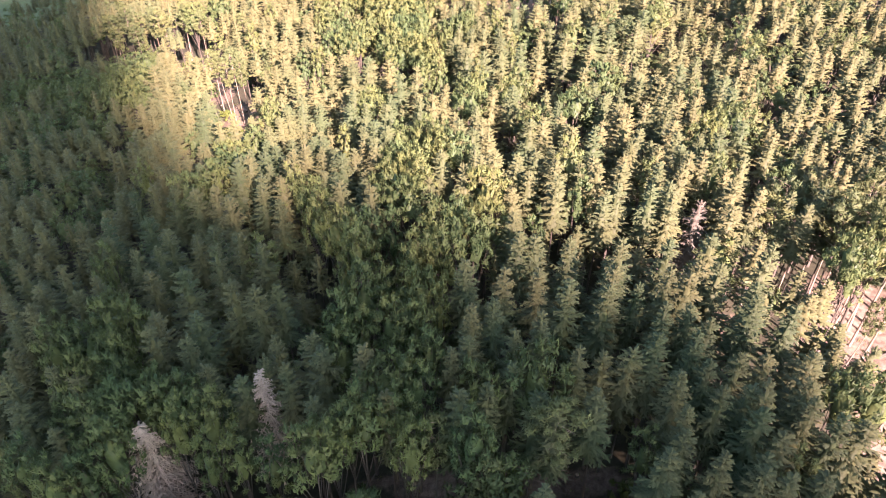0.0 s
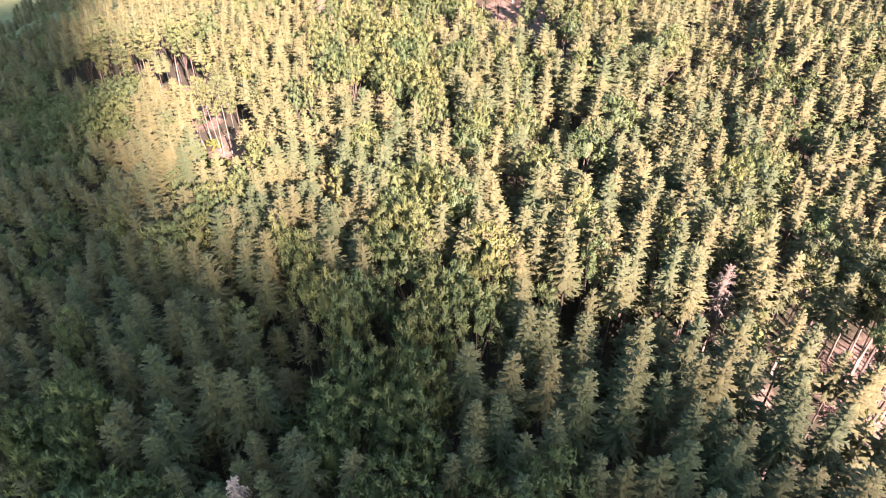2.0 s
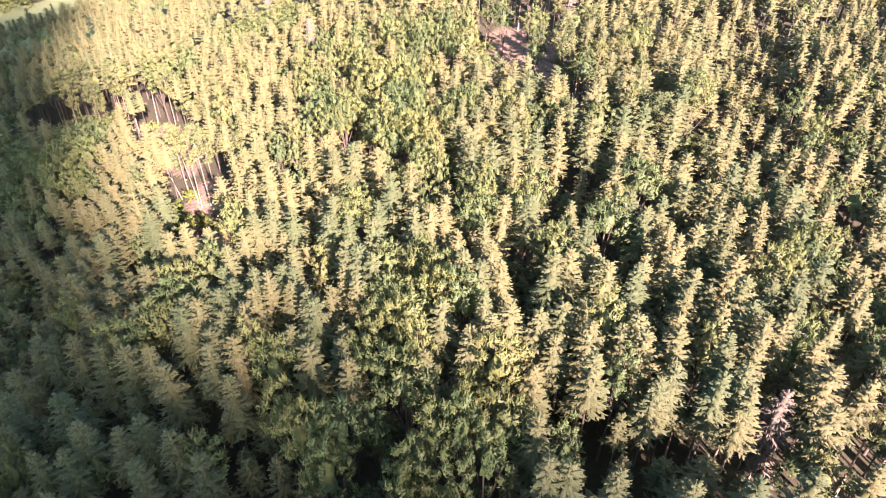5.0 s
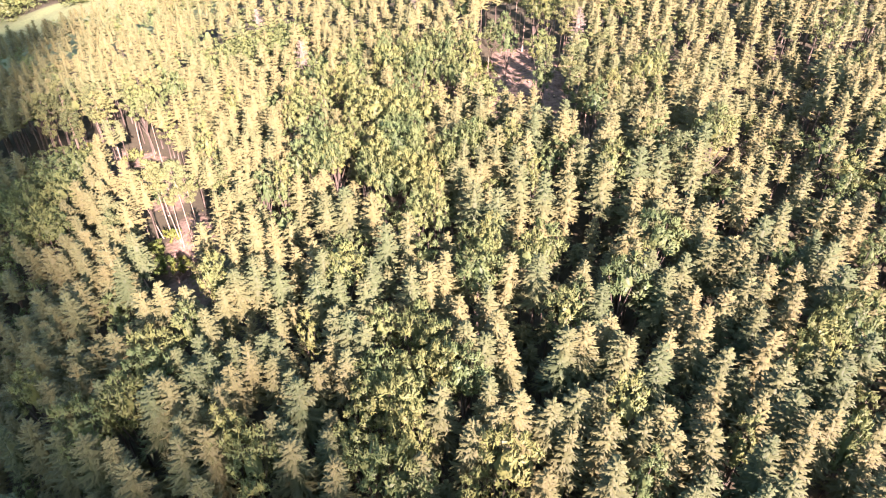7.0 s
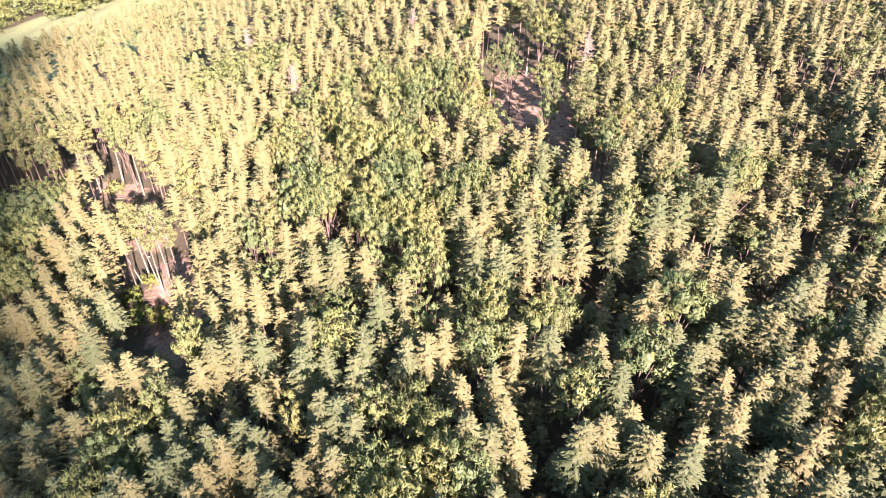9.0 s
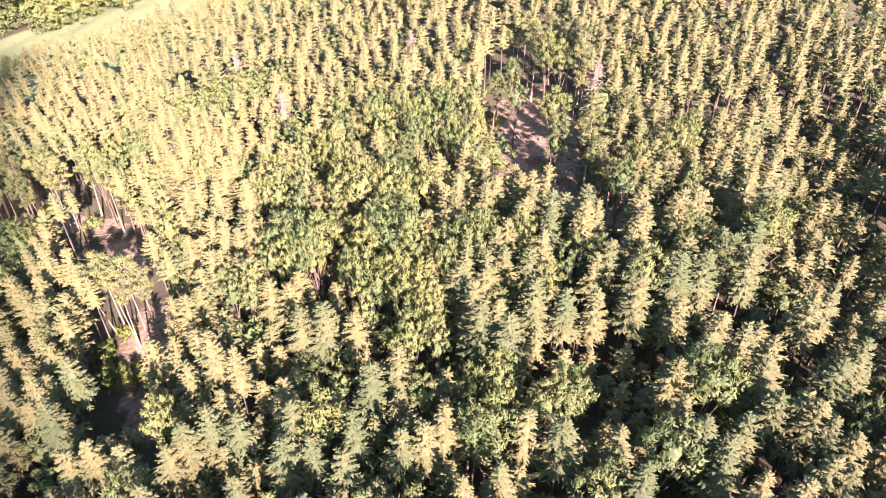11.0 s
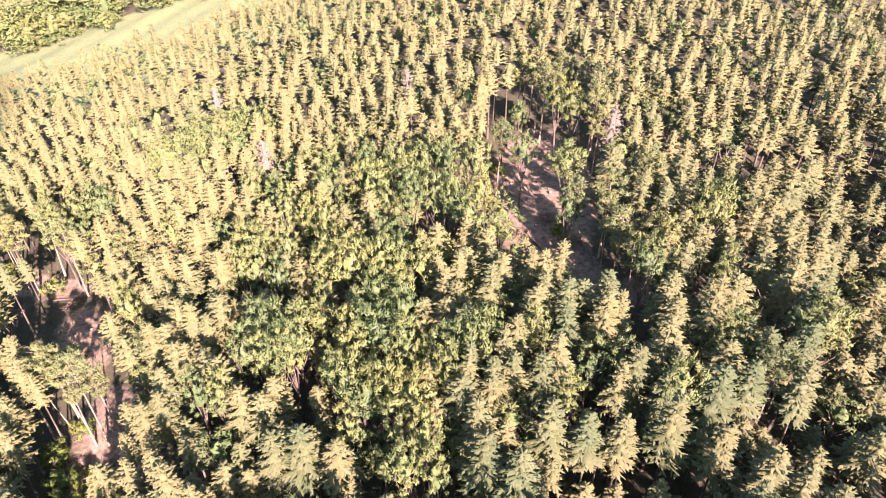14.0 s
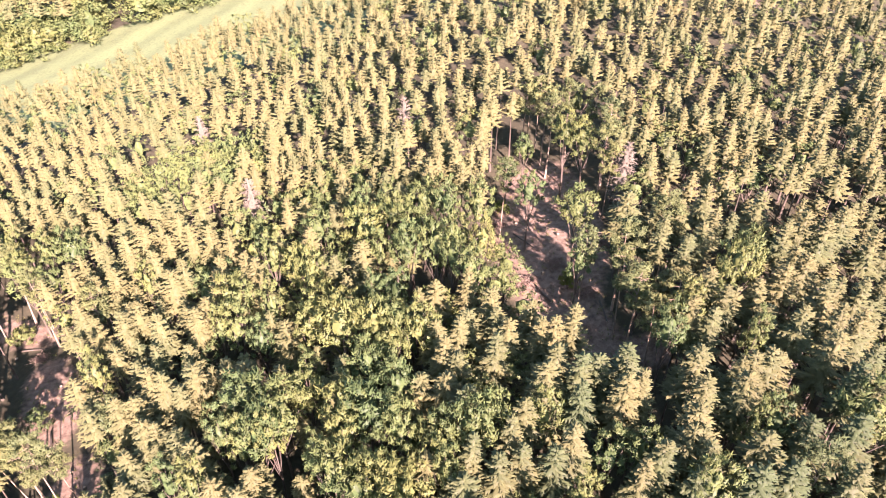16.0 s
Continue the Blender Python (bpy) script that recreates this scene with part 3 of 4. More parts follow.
SPRUCE_STANDS.append([  # 146 to 400 m ahead, west
    (-0.5, 146.9), (-28.3, 147.2), (-17.9, 150.4), (-33.5, 152.4), (-2.5, 153), (-0.6, 153.5), (-29.5, 153.8), (-42.6, 154.5), (-39.2, 155),
    (-28.5, 155.6), (-38, 156.8), (-11.5, 157.4), (-46.3, 158.2), (-28.1, 159.5), (-13.3, 160.8), (-34.7, 161.4), (-23.5, 161.5), (-9.9, 162.4),
    (-45.4, 162.5), (-28.7, 163.2), (-33.8, 163.6), (-25.5, 163.9), (-43.8, 164.4), (-38.9, 166.6), (-17.5, 167.6), (-21.8, 168.3), (-46.7, 169.3),
    (-29.5, 170.6), (-32.3, 170.8), (-44.6, 171.4), (-42.1, 172.5), (-35.6, 172.5), (-14.7, 172.5), (-35.7, 178.7), (-39.9, 178.9), (-42.6, 179.3),
    (-57, 180.5), (-62.4, 181.5), (-61.7, 184.2), (-57.6, 185.2),
])
SPRUCE_STANDS.append([  # beside the western clearing
    (-50.8, 130.4), (-48.2, 131.2), (-49.0, 136.3), (-49.6, 125.6), (-46.4, 122.2), (-48.0, 115.0), (-44.6, 113.1), (-50.7, 122.0), (-53.4, 121.1),
    (-44.4, 117.0), (-46.8, 127.3), (-46.3, 109.4), (-57.6, 130.4), (-57.6, 135.7), (-53.9, 135.8), (-54.0, 126.3), (-52.0, 116.8), (-41.2, 112.0),
    (-51.8, 140.6), (-55.6, 141.5), (-59.5, 143.5),
])
LEAFY_STANDS.append([  # 0 to 52 m ahead, east
    (29, 35.2), (4.6, 37.1), (3.1, 37.1), (18.2, 39.5), (37.4, 41.3), (35.4, 41.9), (9.3, 44.3), (3.4, 44.8), (8.4, 45.2),
])
LEAFY_STANDS.append([  # 0 to 52 m ahead, west
    (-6.9, 34.3), (-34.7, 37.3), (-11.7, 37.9), (-3.1, 37.9), (-32.2, 38.8), (-21.8, 39.2), (-9.8, 39.2), (-15.8, 39.5), (-29.9, 39.8),
    (-39.3, 39.9), (-19, 40.2), (-7.2, 40.7), (-3.5, 41), (-8.8, 41.6), (-25.2, 41.8), (-22.2, 42.7), (-32.5, 44), (-2.3, 44.3), (-30.9, 45.1),
    (-29.2, 45.2), (-26.3, 45.7), (-5, 45.9), (-37.9, 46.1), (-28.4, 47.2), (-32, 47.9), (-1.3, 48.9), (-35.8, 49.3), (-34.2, 49.9), (-10.3, 49.9),
    (-4.7, 50.4), (-2.2, 51.4), (-32.2, 51.9),
])
LEAFY_STANDS.append([  # 52 to 68 m ahead, east
    (44.7, 60), (44.1, 61.4), (47.7, 62.5), (1.3, 63.2), (10.8, 66.8), (3.7, 66.9),
])
LEAFY_STANDS.append([  # 52 to 68 m ahead, west
    (-8.3, 52.6), (-5.1, 53), (-35.6, 53), (-2.8, 53.4), (-9.3, 54.2), (-41.6, 54.2), (-11.4, 54.8), (-4.3, 55), (-33.6, 56.1), (-0.8, 56.7),
    (-38.1, 56.8), (-42.1, 57.1), (-35.6, 57.2), (-8.7, 57.7), (-2.4, 57.9), (-6.9, 58.9), (-4, 60.8), (-38.1, 62.1), (-1.5, 63.4), (-3.1, 64.4),
    (-11.6, 65), (-9.4, 65.9),
])
LEAFY_STANDS.append([  # 68 to 84 m ahead, east
    (1.7, 69.2), (5.2, 71.3), (2.5, 71.4), (2.5, 74.2), (16.8, 76.3), (5.1, 77.3), (35.1, 78.7), (26.3, 79.6), (16.9, 83),
])
LEAFY_STANDS.append([  # 68 to 84 m ahead, west
    (-42.8, 68), (-0.9, 69.3), (-10.8, 69.5), (-12.5, 69.6), (-41.7, 69.7), (-22.4, 69.9), (-9.5, 70), (-5.8, 71.6), (-15.5, 73.4), (-3.5, 75.7),
    (-6.2, 79.4), (-17.7, 80.2), (-3.2, 80.4), (-9, 82), (-19.2, 82.3), (-4.9, 83.9),
])
LEAFY_STANDS.append([  # 84 to 102 m ahead, east
    (2, 88.5), (35.2, 89.9), (38, 90.1), (39.8, 94.3), (42.6, 94.7), (13.8, 98.2), (15.3, 100),
])
LEAFY_STANDS.append([  # 84 to 102 m ahead, west
    (-3.9, 85.2), (-35.4, 85.8), (-7.3, 86), (-3.6, 89.1), (-33.2, 89.3), (-0.8, 89.4), (-6.5, 89.8), (-45.6, 92.6), (-1.4, 93.2), (-30.9, 94.1),
    (-33.4, 94.2), (-2.7, 96.4), (-32.7, 96.8), (-7, 97.3), (-14.6, 98.1), (-29.7, 100.9),
])
LEAFY_STANDS.append([  # 102 to 122 m ahead, east
    (20.7, 102.3), (4.4, 105.5), (39.2, 105.8), (50.8, 106.9), (5.8, 108.3), (9.9, 108.5), (13, 109.2), (26.3, 110.1), (3.2, 111.4), (5.3, 112.5),
])
LEAFY_STANDS.append([  # 102 to 122 m ahead, west
    (-11.9, 108), (-28.2, 109.8), (-29.6, 110.7), (-2, 111.2), (-0.3, 118), (-3.3, 119), (-1, 121.9),
])
LEAFY_STANDS.append([  # 122 to 146 m ahead, east
    (12.6, 126.5), (23.2, 127), (0.6, 128.8), (15.5, 130.8), (18.5, 131.4), (29, 132.9), (31.1, 133), (39.5, 133), (4.3, 133.6), (2.8, 133.8),
    (9.7, 134.6), (5.5, 135.5), (4.5, 137.1), (33.6, 145.2), (24.3, 145.4),
])
LEAFY_STANDS.append([  # 122 to 146 m ahead, west
    (-4.2, 123.9), (-8.6, 125.1), (-57, 126.9), (-63.1, 127.1), (-59.3, 127.3), (-2.8, 127.4), (-7.9, 128.1), (-4.9, 128.4), (-6.5, 129.8),
    (-10.2, 129.9), (-23.6, 130.1), (-3, 130.6), (-27, 132.1), (-6.2, 132.1), (-11.6, 132.5), (-0.4, 132.9), (-68, 133.1), (-9, 133.5), (-4.2, 134),
    (-19.6, 134.2), (-16.3, 134.5), (-18, 134.7), (-7, 136), (-60.9, 136.7), (-22.6, 136.8), (-16.2, 137.2), (-67.2, 137.4), (-8.9, 137.6),
    (-4.2, 139.4), (-19.7, 139.9), (-10.3, 140.2), (-13.9, 140.5), (-8.3, 144.1), (-5.3, 144.4), (-14.1, 144.5),
])
LEAFY_STANDS.append([  # 146 to 400 m ahead, east
    (26.9, 148.7), (31.5, 152.1), (34.2, 154.9), (3.4, 157.6), (37.6, 158.2), (1.4, 160.4), (5, 163.4), (2.2, 164.9), (5.2, 169.6), (0.8, 170.5),
])
LEAFY_STANDS.append([  # 146 to 400 m ahead, west
    (-39.6, 146.8), (-2.4, 148.1), (-4.9, 148.8), (-8.1, 149.2), (-11.4, 149.6), (-20.7, 150.4), (-15.5, 150.8), (-24.5, 152.7), (-26.7, 153.2),
    (-10.5, 153.5), (-7.9, 154.8), (-14.7, 154.8), (-20.9, 155.2), (-5.3, 156.2), (-25.6, 157.1), (-16.8, 160), (-4.1, 161.3), (-18.5, 161.5),
    (-0.7, 162.8), (-7.9, 164), (-39.5, 164.1), (-22.3, 165.7), (-54.4, 167.2), (-10.4, 167.7), (-3.7, 167.8), (-58.8, 168), (-24.6, 170),
    (-16.9, 170.9), (-6.8, 170.9), (-53.4, 172.4), (-2.3, 173.1), (-11.7, 173.3), (-59.6, 174.9), (-63.7, 175.8),
])

PINE_SPOTS = [                      # the tall thinned stems about the clearings
    (50.3, 59.9), (50.5, 62.9), (48.7, 62.8), (48.9, 64.8), (44.6, 62.7), (46.3, 66.8), (46.6, 72.0), (48.3, 66.2), (51.4, 65.5), (53.3, 64.6),
    (55.1, 65.0), (54.2, 66.6), (45.3, 73.4), (48.7, 69.9), (47.9, 70.6), (51.7, 70.0), (56.2, 69.7), (39.3, 70.1), (41.6, 75.0), (52.5, 72.5),
    (58.5, 67.5), (57.5, 73.5), (60.5, 71.0), (-71.8, 165.4), (-73.5, 167.6), (-68.8, 169.4), (-66.9, 167.6), (-65.8, 168.1), (-59.4, 169.9),
    (-56.5, 165.6), (-41.2, 134.6), (-42.9, 134.7), (-40.4, 136.3), (-46.0, 138.2), (-45.4, 160.1), (22.0, 156.2), (18.3, 161.8),
    (24.1, 183.5), (24.7, 181.0), (28.3, 164.8), (29.9, 166.6), (17.5, 193.8), (16.9, 196.7), (16.5, 202.2), (15.1, 203.5),
]
PINE_SPOTS_MORE = [(-83.0, 175.5), (-80.5, 174.0), (-77.5, 174.6), (-70.5, 172.6), (24.5, 196.0), (21.5, 199.5), (26.0, 190.0), (13.9, 201.4), (22.8, 161.2), (22.7, 152.6), (24.0, 148.8), (27.0, 151.0), (-0.7, 40.1), (3.1, 36.8), (9.7, 39.0), (-36.1, 140.6), (-62.5, 171.0), (-78.0, 166.5), (33.5, 128.0)]
DEAD_SPOTS = [(-28.0, 41.9, 1.08, 1.5), (-17.4, 46.3, 1.15, 1.0)]
WITHERED_SPOTS = [(30.9, 71.5), (-29.0, 182.2), (26.6, 179.9), (-43.2, 206.3), (-6.2, 201.1)]
THINGS_WITHIN = 46.0                # spruces this near the flight line stand as trees of their own

taken = []
rng = np.random.RandomState(8)


def stature_at(y):
    """Trees stand a little taller near the start of the flight."""
    return (18.5 - 3.5 * min(max((y - 60) / 40, 0), 1)) / 17.0


def placed(shape, x, y, stature, girth, spin):
    c, s = math.cos(spin), math.sin(spin)
    turned = np.array([(c, s, 0), (-s, c, 0), (0, 0, 1.0)])
    out = shape[0] * np.array([girth, girth, stature]) @ turned + np.array([x, y, float(land(x, y))])
    return (out, shape[1]) if len(shape) == 2 else (out, shape[1], shape[2] @ turned)


stems, spruce_rest, leafy_rest = [], [], []
count = {"spruce": 0, "leafy": 0}
for stand in SPRUCE_STANDS:
    for x, y in stand:
        st, gi, k = stature_at(y) * rng.uniform(0.95, 1.04), rng.uniform(0.82, 1.08), rng.randint(6)
        taken.append((x, y, 2.6))
        if count["spruce"] < 330 and abs(x) < THINGS_WITHIN:
            plant("spruce", k, x, y, st, gi, rng.uniform(0, 2.5), rng.uniform(0, 6.28), rng=rng)
            count["spruce"] += 1
        else:
            spin = rng.uniform(0, 6.28)
            stems.append(placed(SPRUCES[k][0], x, y, st, gi, spin))
            spruce_rest.append(placed(SPRUCES[k][1], x, y, st, gi, spin))
for stand in LEAFY_STANDS:
    for x, y in stand:
        st, gi, k = stature_at(y) * 17 * 0.95 / 14.6 * rng.uniform(0.95, 1.05), rng.uniform(0.75, 1.05), rng.randint(4)
        taken.append((x, y, 2.6))
        plant("leafy", k, x, y, st, gi, rng.uniform(0, 3), rng.uniform(0, 6.28), rng=rng)
for x, y in PINE_SPOTS + PINE_SPOTS_MORE:
    taken.append((x, y, 2.0))
    plant("pine", rng.randint(3), x, y, stature_at(y) * rng.uniform(0.92, 1.04), rng.uniform(0.8, 1.15), rng.uniform(0, 4), rng.uniform(0, 6.28), rng=rng)
for x, y, st, gi in DEAD_SPOTS:
    taken.append((x, y, 4.2))
    r2 = np.random.RandomState(int(y * 10))
    root = tree("dead_spruce", trunk_shape(17 * st, 0.15, r2), dead_limbs(17 * st, 2.7 * gi, 5.0, 36, 9, r2), DEAD_BARK, DEAD_BARK,
                "dead spruce, bare and bleached grey, still standing", "dead tree", "dead spruces")
    root.matrix_basis = Matrix.Translation((x, y, float(land(x, y))))
for n, (x, y) in enumerate(WITHERED_SPOTS):
    taken.append((x, y, 2.6))
    r2 = np.random.RandomState(900 + n)
    root = tree("withered_spruce", trunk_shape(17, 0.15, r2), spruce_crown(17, 2.3, 6.0, 15, 8, 3, r2, 0.7), DEAD_BARK, RUSTY_NEEDLES,
                "dying spruce with sparse pinkish-brown needles", "dead tree", "dying spruces")
    root.matrix_basis = Matrix.Translation((x, y, float(land(x, y)))) @ Matrix.Diagonal((0.9, 0.9, stature_at(y), 1))

# ---- the rest of the wood: a jittered lattice between the placed trees and out to the valley ----
LEAFY_GROUPS = [(-6, 60, 13, 11), (-14, 38, 22, 10), (-74, 136, 22, 18), (-5, 118, 12, 8), (-25, 172, 14, 10), (-42, 194, 13, 11), (2, 150, 10, 18), (-120, 320, 60, 14)]


def leafy_share(x, y):
    return max([0.12] + [0.8 * float(oval(x, y, *c, 0, 0.6)) for c in LEAFY_GROUPS])


THINNED = [(49, 53, 9, 15), (46, 68, 8, 8), (-38, 116, 5, 6), (-41, 129, 6, 13), (60, 36, 15, 26), (-52, 147, 8, 12), (-75, 163, 17, 7),
           (18, 149, 10, 8), (17, 163, 8, 13), (8, 40, 22, 5)]      # margins of the clearings, kept open


def open_ground(x, y):
    return float(bare_at(x, y)) > 0.3 or float(meadow_at(x, y)) > 0.2 or max(float(oval(x, y, *c, 0, 0.3)) for c in THINNED) > 0.5


def half_width(y):
    return 0.466 * min(y, 150) + 27 if y < 240 else 0.466 * (y - 90) + 28


def darts(x0, x1, y0, y1, gap, tries, spots, rng):
    """Random places in a field, none nearer than gap to another or than its own reach to a placed tree."""
    kept = np.empty((tries, 2))
    n = 0
    for x, y in np.stack([rng.uniform(x0, x1, tries), rng.uniform(y0, y1, tries)], -1):
        if abs(x) > half_width(y) + (24 if x < 0 else 0) + (60 if x < 0 and y > 270 else 0) or (y > 275 and x > -30) or open_ground(x, y):
            continue
        if np.any((spots[:, 0] - x) ** 2 + (spots[:, 1] - y) ** 2 < spots[:, 2] ** 2):
            continue
        if n and np.min((kept[:n, 0] - x) ** 2 + (kept[:n, 1] - y) ** 2) < gap * gap:
            continue
        kept[n] = x, y
        n += 1
    return kept[:n]


def fill_tree(x, y, st, gi, near):
    """One tree of the joined wood."""
    leafy, spin = rng.rand() < leafy_share(x, y), rng.uniform(0, 6.28)
    if leafy:
        forms, crowns = (LEAFIES_FILL if y < 165 else LEAFIES_FAR), leafy_rest
        st *= 1.1
    else:
        forms, crowns = (SPRUCES_FILL if near else SPRUCES_FAR if y < 200 else SPRUCES_DEEP), spruce_rest
    if 0 < y - (301 + 0.42 * (x + 83)) < 16:
        forms, crowns = (LEAFIES_EDGE, leafy_rest) if rng.rand() < 0.4 else (SPRUCES_DEEP, spruce_rest)
        gi, st = gi * 1.25, st * 1.15
    k = rng.randint(len(forms))
    if y < 205:
        stems.append(placed(forms[k][0], x, y, st, gi, spin))
    crowns.append(placed(forms[k][1], x, y, st, gi, spin))


def placed_stand(x, y):
    """Where the tall trees all have their places above."""
    return 33 < y < 172 and -58 < x < 0.36 * y + 8 and abs(x) < 0.5 * y + 12


spots = np.array(taken)
tall = [p for p in darts(-230, 160, 16, 345, 2.35, 40000, spots + np.array([0, 0, 0.6]), rng) if not placed_stand(*p)]
for x, y in tall:
    fill_tree(x, y, stature_at(y) * rng.uniform(0.84, 1.06), rng.uniform(0.86, 1.14) * (1.0 if y < 275 else 1.25), False)
spots = np.concatenate([spots - np.array([0, 0, 0.4]), np.array([(x, y, 2.4) for x, y in tall])])
for x, y in darts(-80, 85, 16, 172, 2.4, 16000, spots, rng):          # the lower storey, in the gaps
    fill_tree(x, y, stature_at(y) * (rng.uniform(0.50, 0.80) if y < 88 and x < 8 else rng.uniform(0.64, 0.93) if x < 8 else rng.uniform(0.50, 0.78)), rng.uniform(0.70, 0.98), True)

# the wood goes on behind the start and beside the view
for y0 in np.arange(-34, 190, 4.9):
    half = half_width(max(y0, 16)) + 2
    for x0 in np.arange(-half - 34, half + 40, 4.9):
        if y0 > 16 and -half - 22 < x0 < half:
            continue
        x, y = x0 + rng.uniform(-1.6, 1.6), y0 + rng.uniform(-1.6, 1.6)
        if open_ground(x, y):
            continue
        k, st, gi, spin = rng.randint(3), stature_at(y) * rng.uniform(0.8, 1.05), rng.uniform(0.95, 1.3), rng.uniform(0, 6.28)
        spruce_rest.append(placed(SPRUCES_MARGIN[k][1], x, y, st, gi, spin))


def joined(name, shapes, mat, label, category):
    me = mesh_from(name, *merge(shapes))
    me.materials.append(mat)
    return tagged(new(name, me), label, category, kind="stuff")


joined("spruce_wood", spruce_rest, SPRUCE_GREEN, "close canopy of green spruce crowns filling the wood", "forest")
joined("broadleaf_wood", leafy_rest, LEAF_GREEN, "green broadleaf crowns mixed into the spruce wood", "forest")
joined("forest_stems", stems, SPRUCE_BARK, "grey-brown stems of the crowded wood", "forest")

# ---- the clearings: logs, stumps, brush, shrubs, saplings and leaning stems ----
drng = np.random.RandomState(21)
CUT_WOOD = bark("cut_wood", (0.34, 0.25, 0.17), (0.52, 0.41, 0.29), 9.0)
DRY_BRUSH = bark("dry_brush", (0.10, 0.070, 0.055), (0.26, 0.19, 0.15), 7.0)
GRASS_GREEN = foliage("clearing_grass", ((0.070, 0.100, 0.030), (0.110, 0.145, 0.045), (0.160, 0.190, 0.060)),
                      ((0.110, 0.115, 0.040), (0.170, 0.165, 0.060), (0.230, 0.215, 0.085)), 2.0, 0.3, 0.7)


def seat(ob, x, y, turn=0.0, lift=0.0):
    ob.matrix_basis = pose(x, y, float(land(x, y)) + lift, 0, 0, turn)
    return ob


def log(x, y, length, thick, turn):
    """A felled stem lying on the soil, with sawn ends and a few limb stubs."""
    root = tagged(new("log"), "felled spruce log lying on the bare soil", "log", "logs in the clearings")
    bend = drng.uniform(-0.08, 0.08)
    pts = [(-length / 2, 0, 0), (0, bend, 0.02), (length / 2, 0, 0)]
    pieces = [tube(pts, [thick, thick * 0.9, thick * 0.7], 7)]
    for _ in range(4):
        q, a = drng.uniform(-0.4, 0.45) * length, drng.uniform(0.2, 2.9)
        pieces.append(tube([(q, 0, 0), (q + 0.1, math.cos(a) * thick * 2.4, math.sin(a) * thick * 2.4)], [0.035, 0.015], 4))
    part("stem", merge(pieces), SPRUCE_BARK, root)
    for name, q, r in (("sawn_end", -length / 2 - 0.004, thick * 0.93), ("sawn_end", length / 2 + 0.004, thick * 0.64)):
        part(name, tube([(q - 0.008, 0, 0), (q + 0.008, 0, 0)], [r, r], 8), CUT_WOOD, root, "pale sawn wood")
    return seat(root, x, y, turn, thick * 0.8)


def stump(x, y, r):
    root = tagged(new("stump"), "low sawn tree stump with a pale top", "stump", "stumps in the clearings")
    part("butt", tube([(0, 0, -0.2), (0, 0, 0.12), (0, 0, 0.34)], [r * 1.5, r * 1.08, r], 9), SPRUCE_BARK, root)
    part("sawn_top", tube([(0, 0, 0.34), (0, 0, 0.352)], [r * 0.92, r * 0.92], 9), CUT_WOOD, root, "pale sawn wood")
    return seat(root, x, y, drng.uniform(0, 360))


def brush_heap(x, y, size):
    """A heap of lopped branches: many thin crooked sticks."""
    sticks = []
    for _ in range(70):
        a, z = drng.uniform(0, 6.28), drng.uniform(0.03, 0.5)
        p = np.array([drng.normal(0, size * 0.45), drng.normal(0, size * 0.45), 0.0])
        p[2] = 0.05 + z * math.exp(-(p[0] ** 2 + p[1] ** 2) / size ** 2)
        d = np.array([math.cos(a), math.sin(a), drng.uniform(-0.1, 0.3)]) * drng.uniform(0.5, 1.3)
        sticks.append(tube([p - d, p + np.array([0, 0, 0.07]), p + d], [0.035, 0.028, 0.01], 3))
    ob = tagged(new("brush_heap", mesh_from("brush_heap", *merge(sticks))), "heap of dry brown lopped branches on bare soil", "brush", kind="stuff")
    ob.data.materials.append(DRY_BRUSH)
    return seat(ob, x, y)


def shrub(x, y, height, spread, mat, label):
    """A low bush of several stems, leafy almost to the ground."""
    root = tagged(new("shrub"), label, "shrub", "shrubs of the clearings")
    stems = []
    for i in range(5):
        a = i * 1.26 + drng.uniform(-0.3, 0.3)
        stems.append(tube([(0, 0, -0.1), (math.cos(a) * spread * 0.25, math.sin(a) * spread * 0.25, height * 0.45),
                           (math.cos(a) * spread * 0.5, math.sin(a) * spread * 0.5, height * 0.8)], [0.05, 0.035, 0.012], 4))
    part("stem_clump", merge(stems), SPRUCE_BARK, root)
    part("foliage", leafy_crown(height * 0.55, spread, height * 0.48, 16, 46, drng, 0.34), mat, root)
    return seat(root, x, y, drng.uniform(0, 360))


YELLOWISH, GREENISH = "bright yellow-green leafy shrub on bare soil", "green leafy shrub beside the clearing"
for x, y, h, r, bright in ((-47.0, 132.7, 2.6, 1.9, 1), (-45.1, 136.5, 2.2, 1.5, 1), (-41.3, 128.2, 2.4, 1.8, 1), (-44.5, 129.0, 2.8, 2.0, 1), (-52.1, 150.2, 2.6, 1.8, 0),
                           (-36.3, 124.7, 4.0, 2.3, 0), (-62.4, 166.8, 2.6, 1.9, 0), (-45.3, 154.0, 3.0, 2.2, 0), (-72.4, 172.2, 2.6, 2.0, 1), (9.6, 184.4, 2.4, 1.3, 1),
                           (17.6, 166.0, 3.0, 1.5, 1), (7.0, 43.3, 4.2, 2.0, 1), (18.7, 42.4, 2.6, 1.6, 1), (-8.5, 43.3, 2.4, 1.6, 0), (46.6, 56.3, 2.4, 1.6, 0),
                           (48.1, 55.3, 2.0, 1.4, 0), (49.2, 53.5, 2.2, 1.5, 0), (46.0, 53.1, 2.6, 1.7, 0), (47.6, 63.4, 1.6, 1.2, 1), (50.6, 57.6, 0.8, 1.0, 1),
                           (-101.5, 293.0, 7.0, 4.6, 0)):
    shrub(x, y, h, r, BUSH_GREEN if bright else LEAF_GREEN, YELLOWISH if bright else GREENISH)
